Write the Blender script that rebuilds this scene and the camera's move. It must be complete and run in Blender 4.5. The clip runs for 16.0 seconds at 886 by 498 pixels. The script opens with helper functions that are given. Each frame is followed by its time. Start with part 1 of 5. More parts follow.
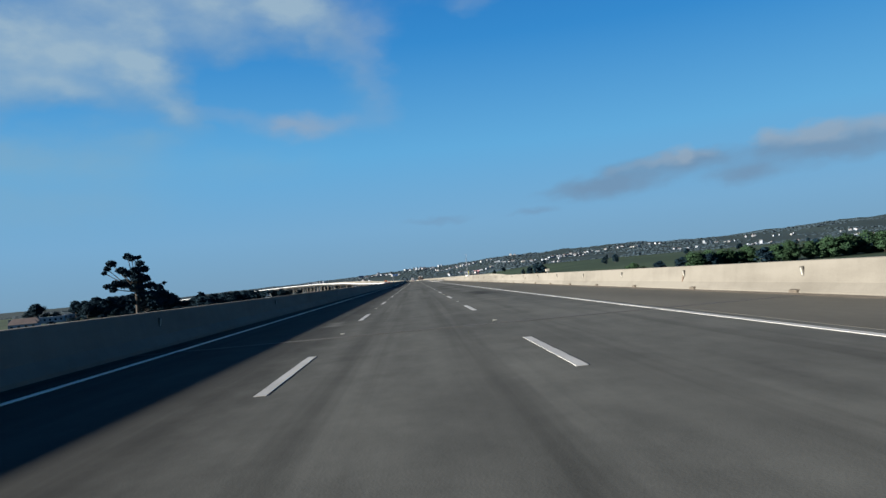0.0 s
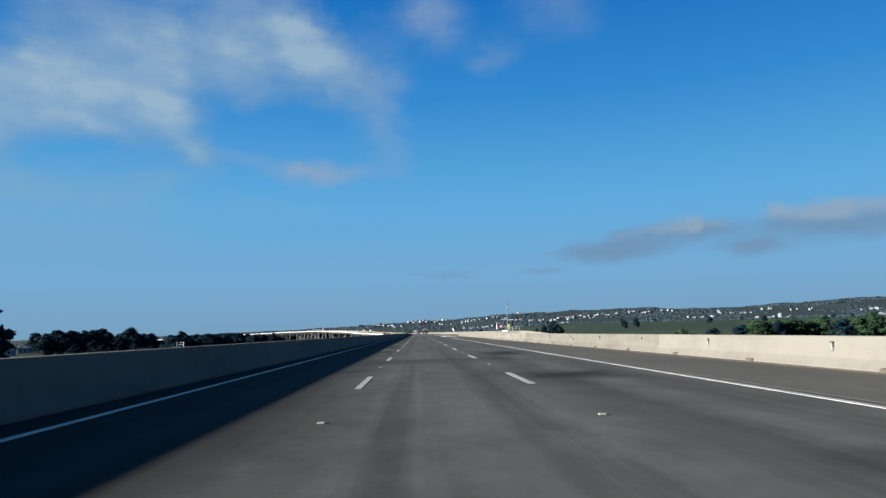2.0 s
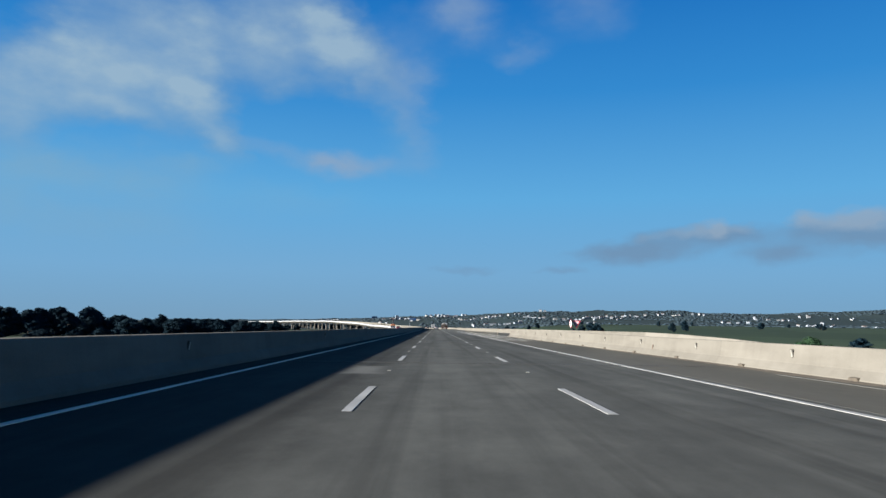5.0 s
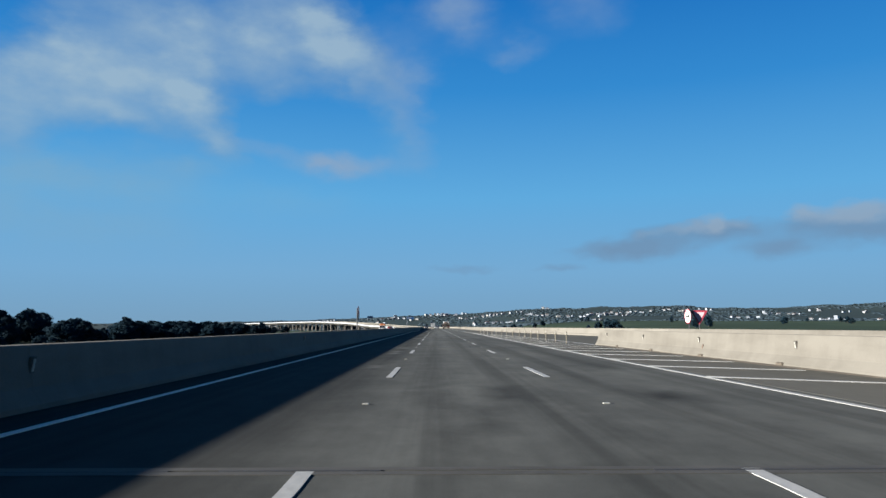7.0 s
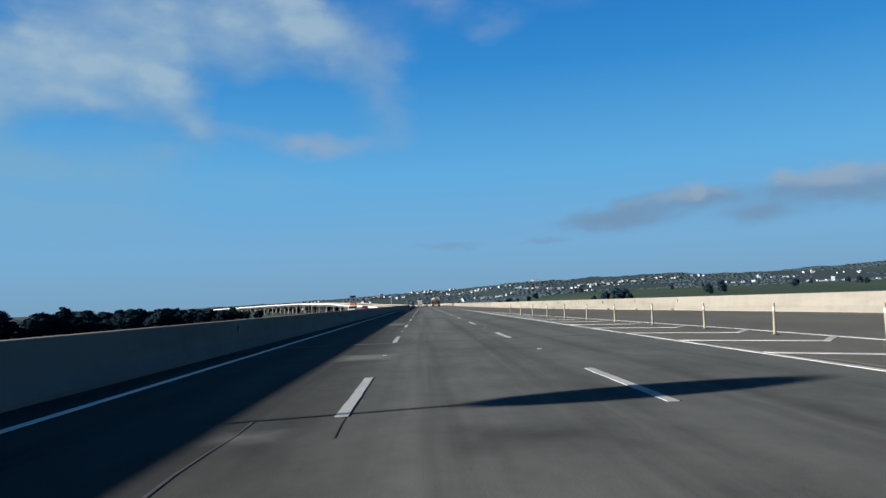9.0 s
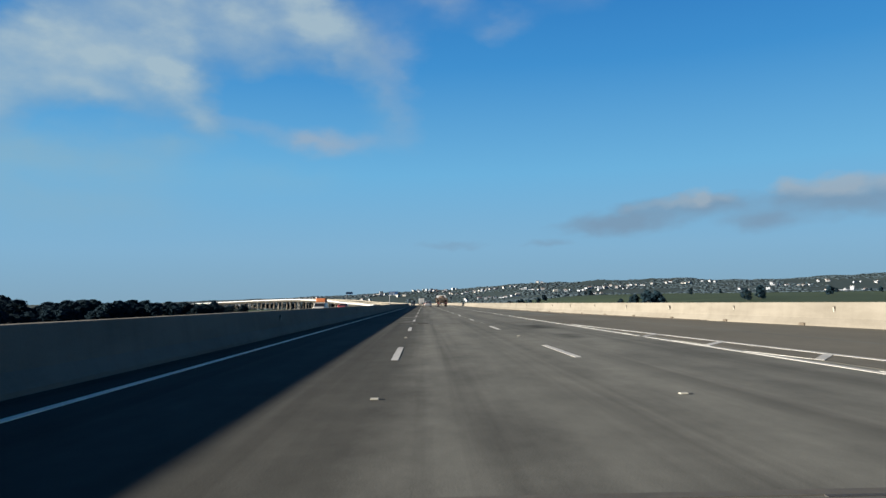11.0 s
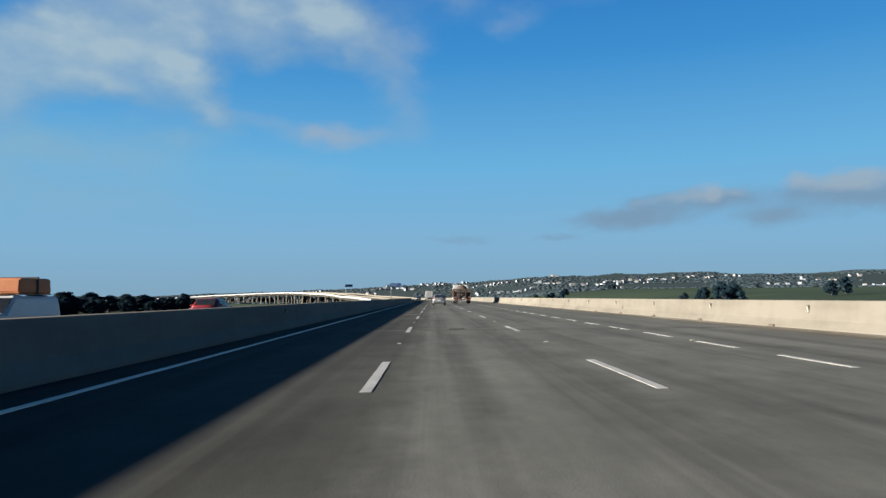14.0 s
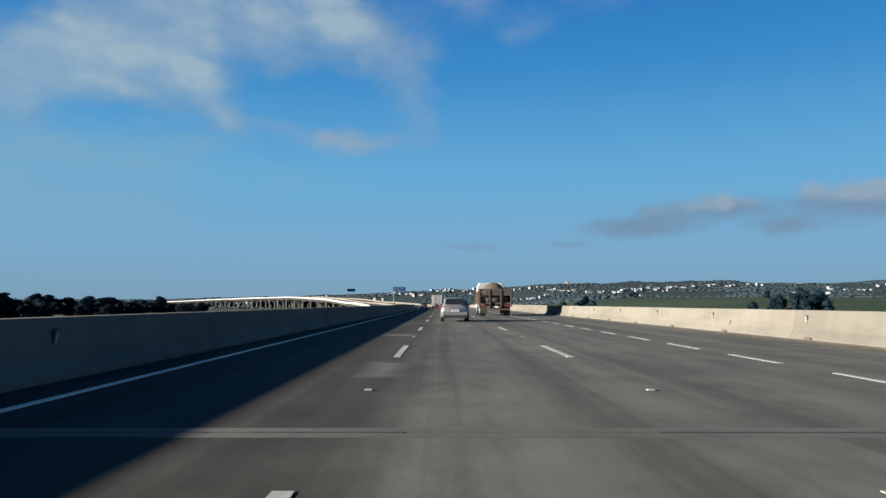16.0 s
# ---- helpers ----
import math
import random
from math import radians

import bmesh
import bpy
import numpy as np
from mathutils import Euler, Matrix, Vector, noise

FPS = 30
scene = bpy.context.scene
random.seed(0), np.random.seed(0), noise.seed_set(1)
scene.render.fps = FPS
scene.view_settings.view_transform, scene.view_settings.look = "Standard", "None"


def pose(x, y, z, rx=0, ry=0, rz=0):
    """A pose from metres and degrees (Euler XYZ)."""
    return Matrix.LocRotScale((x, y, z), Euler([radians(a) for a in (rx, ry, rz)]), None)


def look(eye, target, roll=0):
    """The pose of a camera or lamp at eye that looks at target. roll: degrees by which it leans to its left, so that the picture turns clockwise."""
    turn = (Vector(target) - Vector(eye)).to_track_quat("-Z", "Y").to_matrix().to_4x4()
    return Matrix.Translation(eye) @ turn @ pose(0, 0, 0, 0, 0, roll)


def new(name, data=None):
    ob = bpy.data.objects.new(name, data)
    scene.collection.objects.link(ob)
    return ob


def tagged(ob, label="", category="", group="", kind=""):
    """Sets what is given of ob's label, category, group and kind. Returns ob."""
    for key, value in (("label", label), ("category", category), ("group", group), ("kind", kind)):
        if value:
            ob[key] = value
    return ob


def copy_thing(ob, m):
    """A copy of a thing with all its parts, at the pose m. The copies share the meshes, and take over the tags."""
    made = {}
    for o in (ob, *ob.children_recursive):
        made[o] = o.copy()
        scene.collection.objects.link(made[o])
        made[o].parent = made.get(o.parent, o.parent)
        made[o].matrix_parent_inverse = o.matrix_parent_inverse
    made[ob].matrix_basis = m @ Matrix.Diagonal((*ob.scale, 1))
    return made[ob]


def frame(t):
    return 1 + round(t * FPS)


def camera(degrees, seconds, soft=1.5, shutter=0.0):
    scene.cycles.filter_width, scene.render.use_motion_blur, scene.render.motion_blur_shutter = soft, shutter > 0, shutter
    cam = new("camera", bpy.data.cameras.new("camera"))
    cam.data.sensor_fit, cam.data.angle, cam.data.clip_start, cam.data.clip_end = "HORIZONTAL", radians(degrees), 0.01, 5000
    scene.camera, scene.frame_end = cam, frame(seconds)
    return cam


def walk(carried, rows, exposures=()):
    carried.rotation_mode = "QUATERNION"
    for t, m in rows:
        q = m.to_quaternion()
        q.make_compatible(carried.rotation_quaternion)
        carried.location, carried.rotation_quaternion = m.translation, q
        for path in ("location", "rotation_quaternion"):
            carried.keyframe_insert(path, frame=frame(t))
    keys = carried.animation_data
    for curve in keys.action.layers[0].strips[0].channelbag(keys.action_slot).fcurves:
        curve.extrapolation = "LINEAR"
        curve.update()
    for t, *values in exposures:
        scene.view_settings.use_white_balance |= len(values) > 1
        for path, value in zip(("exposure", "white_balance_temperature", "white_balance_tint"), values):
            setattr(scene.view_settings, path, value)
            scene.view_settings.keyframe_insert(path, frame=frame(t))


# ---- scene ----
cam = camera(62.07, 16.0, soft=1.5)

ROWS = [  # seconds, x, y, z, yaw, pitch, lean
    (0, 1.806, -0.92, 1.130, -2.38, 2.17, 5.08),
    (0.5, 1.679, 12.84, 1.147, -1.96, 5.43, 3.25),
    (1, 1.416, 25.65, 1.104, -2.54, 5.40, 2.70),
    (1.5, 1.356, 38.73, 1.145, -1.37, 6.79, 0.76),
    (2, 1.249, 51.92, 1.117, -2.14, 6.41, 1.58),
    (2.5, 1.245, 65.29, 1.127, -2.16, 6.45, 1.75),
    (3, 1.106, 78.89, 1.103, -2.15, 6.58, 0.41),
    (3.5, 1.017, 92.54, 1.107, -2.37, 6.56, -0.33),
    (4, 1.120, 106.20, 1.123, -1.75, 6.31, -1.09),
    (4.5, 1.181, 119.18, 1.136, -0.82, 6.11, -1.22),
    (7, 1.036, 185.33, 1.158, -0.63, 5.99, 0.10),
    (7.5, 0.913, 198.56, 1.121, -1.13, 6.55, -0.54),
    (8, 0.947, 212.18, 1.148, -0.16, 6.05, -1.92),
    (8.5, 1.066, 225.69, 1.127, -0.76, 6.49, -0.47),
    (9, 0.912, 239.28, 1.170, -1.78, 4.18, 2.38),
    (11.5, 0.571, 306.06, 1.101, -0.86, 4.13, -0.06),
    (12, 0.665, 319.37, 1.107, -0.13, 3.49, -0.78),
    (12.5, 0.752, 333.20, 1.135, -0.72, 3.10, 0.67),
    (13, 0.823, 346.50, 1.150, -1.38, 3.61, 0.80),
    (13.5, 0.825, 360.26, 1.166, -1.20, 4.18, 0.45),
    (14, 0.814, 373.37, 1.137, -0.87, 3.71, 0.60),
    (14.5, 0.842, 386.86, 1.168, -1.09, 2.30, -0.26),
    (15, 0.859, 400.10, 1.109, -0.04, 1.76, -1.73),
    (15.5, 0.966, 413.73, 1.137, -0.02, 3.88, -0.50),
    (16, 0.936, 426.99, 1.110, -0.07, 4.22, -0.03),
]


def pose_of(row):
    t, x, y, z, yaw, pitch, lean = row
    return t, pose(x, y, z, 90 + pitch, 0, yaw) @ pose(0, 0, 0, 0, 0, -lean)


walk(cam, [pose_of(r) for r in ROWS], exposures=[(0, 2.02, 6150, 10), (1.5, 2.02, 5980, 10), (8.5, 2.03, 5980, 10), (11.5, 2.16, 6720, 10), (14.0, 2.16, 6560, 10), (15.5, 2.22, 6620, 10), (16, 2.02, 6450, 10)])

# ---------------------------------------------------------------- light
SUN_FROM = Vector((-11.8, -2.8, 2.93)).normalized()
SUN_EL = math.asin(SUN_FROM.z)
SUN_ROT = math.atan2(SUN_FROM.x, SUN_FROM.y)

sun_data = bpy.data.lights.new("sun", "SUN")
sun_data.energy, sun_data.angle, sun_data.color = 5.0, radians(1.1), (1.0, 0.9, 0.75)
sun = new("sun", sun_data)
sun.matrix_world = look((-300, -100, 120), Vector((-300, -100, 120)) - SUN_FROM)


class Nodes:
    """Short hand for node trees."""

    def __init__(self, tree):
        self.tree = tree

    def add(self, kind, **values):
        node = self.tree.nodes.new(kind)
        for key, value in values.items():
            if key in node.inputs:
                self.feed(node.inputs[key], value)
        return node

    def feed(self, socket, value):
        if isinstance(value, bpy.types.NodeSocket):
            self.tree.links.new(value, socket)
        else:
            socket.default_value = value

    def math(self, op, a, b=0.0, c=0.0, clamp=False):
        node = self.tree.nodes.new("ShaderNodeMath")
        node.operation, node.use_clamp = op, clamp
        for i, v in enumerate((a, b, c)):
            self.feed(node.inputs[i], v)
        return node.outputs[0]

    def mix(self, fac, a, b, blend="MIX"):
        node = self.tree.nodes.new("ShaderNodeMix")
        node.data_type, node.blend_type = "RGBA", blend
        self.feed(node.inputs[0], fac)
        self.feed(node.inputs[6], a)
        self.feed(node.inputs[7], b)
        return node.outputs[2]

    def noise(self, vector, scale, detail=3.0, rough=0.55):
        node = self.tree.nodes.new("ShaderNodeTexNoise")
        self.feed(node.inputs["Vector"], vector)
        node.inputs["Scale"].default_value = scale
        node.inputs["Detail"].default_value = detail
        node.inputs["Roughness"].default_value = rough
        return node.outputs["Fac"]

    def ramp(self, fac, stops):
        node = self.tree.nodes.new("ShaderNodeValToRGB")
        el = node.color_ramp.elements
        while len(el) < len(stops):
            el.new(0.5)
        for e, (p, c) in zip(el, stops):
            e.position = p
            e.color = (c, c, c, 1) if isinstance(c, (int, float)) else (*c, 1)
        self.feed(node.inputs[0], fac)
        return node.outputs[0]


# clouds: azimuth and height above the horizon in degrees, their half sizes, tilt, density
BANK = [(-27.0, 18.7, 3.1, 2.04, 0, 0.95), (-30.0, 16.8, 2.7, 2.19, 0, 0.75), (-23.1, 17.7, 4.2, 2.31, 0, 0.8), (-18.5, 20.1, 3.3, 2.34, 0, 0.9),
        (-19.3, 16.6, 3.0, 1.68, -20, 0.95), (-16.9, 14.3, 2.3, 1.23, -35, 0.6), (-14.0, 21.7, 3.0, 2.36, 0, 0.85), (-9.9, 22.9, 2.7, 2.17, 0, 1.0),
        (-8.7, 21.4, 2.7, 2.01, -25, 0.9), (-6.0, 19.9, 3.0, 2.0, -30, 0.7), (-12.5, 18.9, 3.0, 1.6, 0, 0.4), (-22.5, 21.0, 3.6, 2.2, 0, 0.6), (-28.1, 15.1, 3.8, 1.32, 0, 0.7), (-30.7, 13.3, 2.3, 1.85, 0, 0.5),
        (-23.7, 14.8, 3.4, 1.17, -10, 0.6), (-26.2, 22.8, 3.3, 1.4, 0, 0.5), (-16.8, 25.2, 5.4, 1.8, 0, 0.7)]
WISPS = [(-6.5, 12.5, 3.3, 0.86, 0, 0.62), (-7.8, 12.5, 1.5, 0.6, 0, 0.55), (-1.9, 15.6, 1.4, 3.4, 15, 0.28), (-3.2, 19.8, 2.7, 2.5, 0, 0.3),
         (-12.6, 13.6, 3.8, 0.67, -14, 0.25), (1.2, 24.0, 3.0, 1.9, 0, 0.5), (6.3, 21.1, 1.9, 0.98, 0, 0.32), (12.0, 23.9, 3.1, 1.95, 0, 0.25),
         (-37.5, 15.0, 4.6, 3.6, 0, 0.7)]
VEILS = [(-28.3, 10.5, 3.6, 1.3, 0, 0.6), (-22.6, 10.4, 4.6, 1.6, 0, 0.55), (-18.8, 12.0, 2.8, 1.0, 0, 0.45), (-23.9, 7.2, 6.5, 1.7, 0, 0.45), (-34, 8.5, 6.0, 2.4, 0, 0.6),
         (-12.0, 9.6, 5.0, 1.2, 0, 0.25), (-3.2, 16.5, 1.8, 3.6, 12, 0.22)]
LOW = [(14.7, 5.9, 3.5, 0.72, 4, 0.8), (17.2, 6.1, 3.0, 1.0, 3, 0.9), (20.0, 6.8, 2.9, 0.7, 2, 0.8), (22.7, 6.9, 1.9, 0.65, 0, 0.7),
       (25.1, 5.5, 2.5, 0.68, 0, 0.75), (27.4, 6.9, 2.3, 0.78, 0, 0.8), (30.5, 6.6, 2.6, 1.06, 0, 0.85), (34.5, 6.9, 3.0, 1.1, 0, 0.8),
       (13.5, 5.6, 2.9, 0.34, 0, 0.5), (46, 8, 7.0, 1.6, 0, 0.6), (2.6, 4.4, 3.0, 0.36, 0, 0.4), (9.8, 4.4, 2.0, 0.3, 0, 0.38)]
CAPS = [(20.9, 7.5, 0.8, 0.62, 0, 0.9), (19.4, 7.2, 1.6, 0.5, 5, 0.6), (22.7, 7.3, 1.3, 0.45, 0, 0.45), (26.9, 7.7, 1.1, 0.67, 0, 0.85),
        (28.8, 7.5, 1.5, 0.66, 0, 0.75), (30.8, 7.7, 1.6, 0.76, 0, 0.95), (16.8, 6.8, 2.0, 0.38, 4, 0.35), (34.5, 7.9, 2.4, 0.73, 0, 0.8)]


def build_sky():
    world = bpy.data.worlds.new("sky")
    scene.world = world
    world.use_nodes = True
    tree = world.node_tree
    tree.nodes.clear()
    n = Nodes(tree)
    sky = tree.nodes.new("ShaderNodeTexSky")
    sky.sky_type, sky.sun_disc = "NISHITA", False
    sky.sun_elevation, sky.sun_rotation = SUN_EL, SUN_ROT
    sky.air_density, sky.dust_density, sky.ozone_density = 1.0, 0.35, 3.5
    coord = tree.nodes.new("ShaderNodeTexCoord").outputs["Generated"]
    sep = tree.nodes.new("ShaderNodeSeparateXYZ")
    n.feed(sep.inputs[0], coord)
    az = n.math("MULTIPLY", n.math("ARCTAN2", sep.outputs[0], sep.outputs[1]), 180 / math.pi)
    el = n.math("MULTIPLY", n.math("ARCSINE", sep.outputs[2]), 180 / math.pi)
    plane = tree.nodes.new("ShaderNodeCombineXYZ")
    n.feed(plane.inputs[0], n.math("MULTIPLY", az, 0.1))
    n.feed(plane.inputs[1], n.math("MULTIPLY", el, 0.17))
    billow = n.noise(plane.outputs[0], 2.2, 6, 0.55)
    wob = tree.nodes.new("ShaderNodeTexNoise")
    n.feed(wob.inputs["Vector"], plane.outputs[0])
    wob.inputs["Scale"].default_value, wob.inputs["Detail"].default_value = 1.3, 6
    wsep = tree.nodes.new("ShaderNodeSeparateXYZ")
    n.feed(wsep.inputs[0], wob.outputs["Color"])
    az2 = n.math("ADD", az, n.math("MULTIPLY", n.math("SUBTRACT", wsep.outputs[0], 0.5), n.math("ADD", n.math("MULTIPLY", el, 0.3), 0.3)))
    el2 = n.math("ADD", el, n.math("MULTIPLY", n.math("SUBTRACT", wsep.outputs[1], 0.5), n.math("ADD", n.math("MULTIPLY", el, 0.25), -0.6)))
    fine = tree.nodes.new("ShaderNodeTexNoise")
    n.feed(fine.inputs["Vector"], plane.outputs[0])
    fine.inputs["Scale"].default_value, fine.inputs["Detail"].default_value = 6.0, 5
    fsep = tree.nodes.new("ShaderNodeSeparateXYZ")
    n.feed(fsep.inputs[0], fine.outputs["Color"])
    az2 = n.math("ADD", az2, n.math("MULTIPLY", n.math("SUBTRACT", fsep.outputs[0], 0.5), 2.2))
    el2 = n.math("ADD", el2, n.math("MULTIPLY", n.math("SUBTRACT", fsep.outputs[1], 0.5), 1.1))

    def puffs(spots, rough=1.1):
        """The density of a group of soft puffs."""
        total = None
        for a0, e0, ra, re, tilt, dens in spots:
            c, s = math.cos(radians(tilt)), math.sin(radians(tilt))
            da, de = n.math("SUBTRACT", az2, a0), n.math("SUBTRACT", el2, e0)
            u = n.math("ADD", n.math("MULTIPLY", da, c / ra), n.math("MULTIPLY", de, s / ra))
            v = n.math("ADD", n.math("MULTIPLY", da, -s / re), n.math("MULTIPLY", de, c / re))
            r2 = n.math("ADD", n.math("MULTIPLY", u, u), n.math("MULTIPLY", v, v))
            g = n.math("MULTIPLY", n.math("EXPONENT", n.math("MULTIPLY", r2, -1.0)), dens)
            total = g if total is None else n.math("SUBTRACT", n.math("ADD", total, g), n.math("MULTIPLY", total, g))
        return n.math("MULTIPLY", total, n.math("ADD", n.math("MULTIPLY", billow, rough), 1.0 - rough / 2))

    # clear air: paler near the horizon, deep blue overhead
    air = n.ramp(n.math("DIVIDE", el, 90.0), [(0.0, (0.23, 0.39, 0.535)), (0.045, (0.225, 0.45, 0.665)), (0.11, (0.15, 0.452, 0.75)),
                                              (0.2, (0.05, 0.285, 0.65)), (0.29, (0.018, 0.175, 0.53)), (0.42, (0.006, 0.06, 0.21)), (0.6, (0.002, 0.021, 0.08)), (1.0, (0.001, 0.012, 0.046))])
    air = n.mix(1.0, air, (4.75, 4.75, 4.75, 1), "MULTIPLY")
    blue = n.mix(1.0, n.mix(1.0, sky.outputs[0], (0.007, 0.015, 0.021, 1), "MULTIPLY"), air, "ADD")
    bank = puffs(BANK)
    lit = n.mix(n.ramp(bank, [(0.35, 0.0), (0.95, 1.0)]), (1.35, 2.0, 2.55, 1), (2.05, 2.68, 3.0, 1))
    col = n.mix(n.ramp(bank, [(0.1, 0.0), (0.45, 0.42), (0.95, 0.84)]), blue, lit)
    col = n.mix(n.ramp(puffs(VEILS, 1.6), [(0.03, 0.0), (0.7, 0.6)]), col, (1.25, 2.15, 2.8, 1))
    col = n.mix(n.ramp(puffs(WISPS, 1.5), [(0.03, 0.0), (0.7, 0.75)]), col, (1.6, 2.1, 2.7, 1))
    col = n.mix(n.ramp(puffs(LOW, 1.4), [(0.1, 0.0), (0.5, 0.45), (0.9, 0.72)]), col, (0.96, 1.42, 2.0, 1))
    col = n.mix(n.ramp(puffs(CAPS), [(0.15, 0.0), (0.8, 0.75)]), col, (1.7, 2.15, 2.6, 1))
    back = tree.nodes.new("ShaderNodeBackground")
    n.feed(back.inputs[0], col)
    back.inputs[1].default_value = 0.045
    out = tree.nodes.new("ShaderNodeOutputWorld")
    tree.links.new(back.outputs[0], out.inputs[0])


build_sky()

# ---------------------------------------------------------------- materials


def surface(name, a, b, rough=0.8, metal=0.0, big=0.4, small=12.0, bump=0.15, stretch=(1, 1, 1), spec=0.3, per_object=0.0, world=False):
    """A surface that varies between two colours at two scales, with fine relief."""
    m = bpy.data.materials.new(name)
    m.use_nodes = True
    tree = m.node_tree
    n = Nodes(tree)
    bsdf = tree.nodes["Principled BSDF"]
    if world:
        coord = tree.nodes.new("ShaderNodeNewGeometry").outputs["Position"]
    else:
        coord = tree.nodes.new("ShaderNodeTexCoord").outputs["Object"]
    mp = tree.nodes.new("ShaderNodeMapping")
    n.feed(mp.inputs[0], coord)
    mp.inputs["Scale"].default_value = stretch
    v = mp.outputs[0]
    f1, f2 = n.noise(v, big, 4), n.noise(v, small, 3)
    fac = n.math("ADD", n.math("MULTIPLY", f1, 0.65), n.math("MULTIPLY", f2, 0.35))
    fac = n.ramp(fac, [(0.32, 0.0), (0.68, 1.0)])
    col = n.mix(fac, (*a, 1), (*b, 1))
    if per_object:
        info = tree.nodes.new("ShaderNodeObjectInfo").outputs["Random"]
        k = n.math("ADD", n.math("MULTIPLY", info, per_object), 1 - per_object / 2)
        kk = tree.nodes.new("ShaderNodeCombineXYZ")
        for i in range(3):
            n.feed(kk.inputs[i], k)
        col = n.mix(1.0, col, kk.outputs[0], "MULTIPLY")
    n.feed(bsdf.inputs["Base Color"], col)
    n.feed(bsdf.inputs["Roughness"], n.math("ADD", n.math("MULTIPLY", f2, 0.2), rough - 0.1, clamp=True))
    bsdf.inputs["Metallic"].default_value = metal
    bsdf.inputs["Specular IOR Level"].default_value = spec
    if bump:
        bp = tree.nodes.new("ShaderNodeBump")
        bp.inputs["Strength"].default_value = bump
        bp.inputs["Distance"].default_value = 0.02
        n.feed(bp.inputs["Height"], f2)
        n.feed(bsdf.inputs["Normal"], bp.outputs[0])
    return m


WORN = [(-1.15, -0.2, 224.2, 226.3), (-1.1, -0.3, 218.9, 220.7), (-1.2, 0.0, 340.6, 342.4), (-0.9, 0.2, 335.0, 337.6), (-1.3, 0.2, 347.4, 350.2), (-1.3, 0.9, 411.8, 412.9), (-1.4, -0.1, 124.0, 128.6),
        (-0.9, -0.25, 84.6, 87.6), (-0.9, -0.35, 90.0, 94.0), (-1.4, -0.2, 100.2, 103.8), (-1.0, -0.3, 20.0, 22.4), (-1.15, -0.4, 245.9, 246.7), (-0.5, -0.35, 235.2, 236.2),
        (-1.15, 0.45, 255.2, 257.4), (-1.05, -0.35, 216.2, 218.6), (-0.8, -0.2, 224.0, 226.0), (-1.0, -0.3, 206.0, 207.8), (-1.2, 0.25, 364.3, 365.0), (-0.9, 0.3, 373.8, 376.0),
        (-1.15, -0.4, 426.8, 429.7), (-0.5, 0.4, 438.0, 441.2), (-1.2, 0.1, 420.6, 423.0), (-1.3, 0.2, 452.0, 454.0), (4.2, 7.0, 339.0, 341.0), (-1.3, 0.0, 150.0, 154.0), (-1.3, 0.1, 281.0, 286.0)]
# the wide entries near 80 m paint a shadow across the lanes
STAINS_AND_SHADE = [(0.3, 0.56, 326.0, 346.0), (0.34, 0.56, 360.0, 372.0), (0.42, 0.66, 436.0, 446.0), (0.62, 0.9, 118.0, 134.0), (1.42, 1.66, 90.0, 112.0), (0.68, 0.95, 8.0, 26.0), (-1.2, 4.0, 78.4, 80.6), (2.0, 7.2, 79.4, 80.4), (1.25, 1.42, 68.0, 77.4), (0.42, 0.62, 336.0, 341.0), (0.7, 1.05, 227.4, 232.4), (0.55, 0.85, 399.0, 405.0), (0.2, 0.7, 329.0, 346.0), (1.7, 2.9, 196.6, 200.2), (4.6, 6.6, 39.0, 49.0), (4.2, 6.7, 85.0, 92.0), (1.4, 3.1, 127.0, 130.0),
          (1.0, 2.7, 244.8, 246.6), (0.3, 0.9, 10.0, 27.0), (0.2, 0.6, 404.0, 420.0), (2.4, 3.0, 60.0, 80.0), (5.2, 6.4, 205.0, 222.0), (0.5, 1.1, 196.0, 214.0),
          (4.6, 6.4, 322.0, 328.0), (1.0, 1.7, 380.0, 396.0)]

# the wide entry from 80.4 m adds to that painted shadow
BLOTS = [(1.25, 1.42, 44.0, 52.0), (1.95, 2.2, 44.0, 53.0), (4.7, 5.6, 54.5, 59.0), (6.2, 6.8, 49.5, 51.6), (5.0, 5.7, 45.5, 47.6), (3.9, 4.7, 103.4, 106.4),
         (0.9, 1.15, 97.0, 104.0), (1.9, 2.15, 97.0, 104.0), (1.3, 2.1, 193.3, 196.3), (0.62, 0.84, 192.0, 195.0), (0.68, 0.9, 197.5, 208.0), (4.0, 4.6, 200.5, 207.0),
         (4.1, 5.6, 196.2, 199.2), (4.6, 5.8, 314.5, 318.2), (-0.15, 0.1, 392.5, 395.0), (0.3, 0.6, 345.0, 402.0), (0.35, 0.62, 408.0, 434.0), (-1.5, 5.2, 80.4, 83.0), (3.4, 6.4, 68.0, 72.0)]


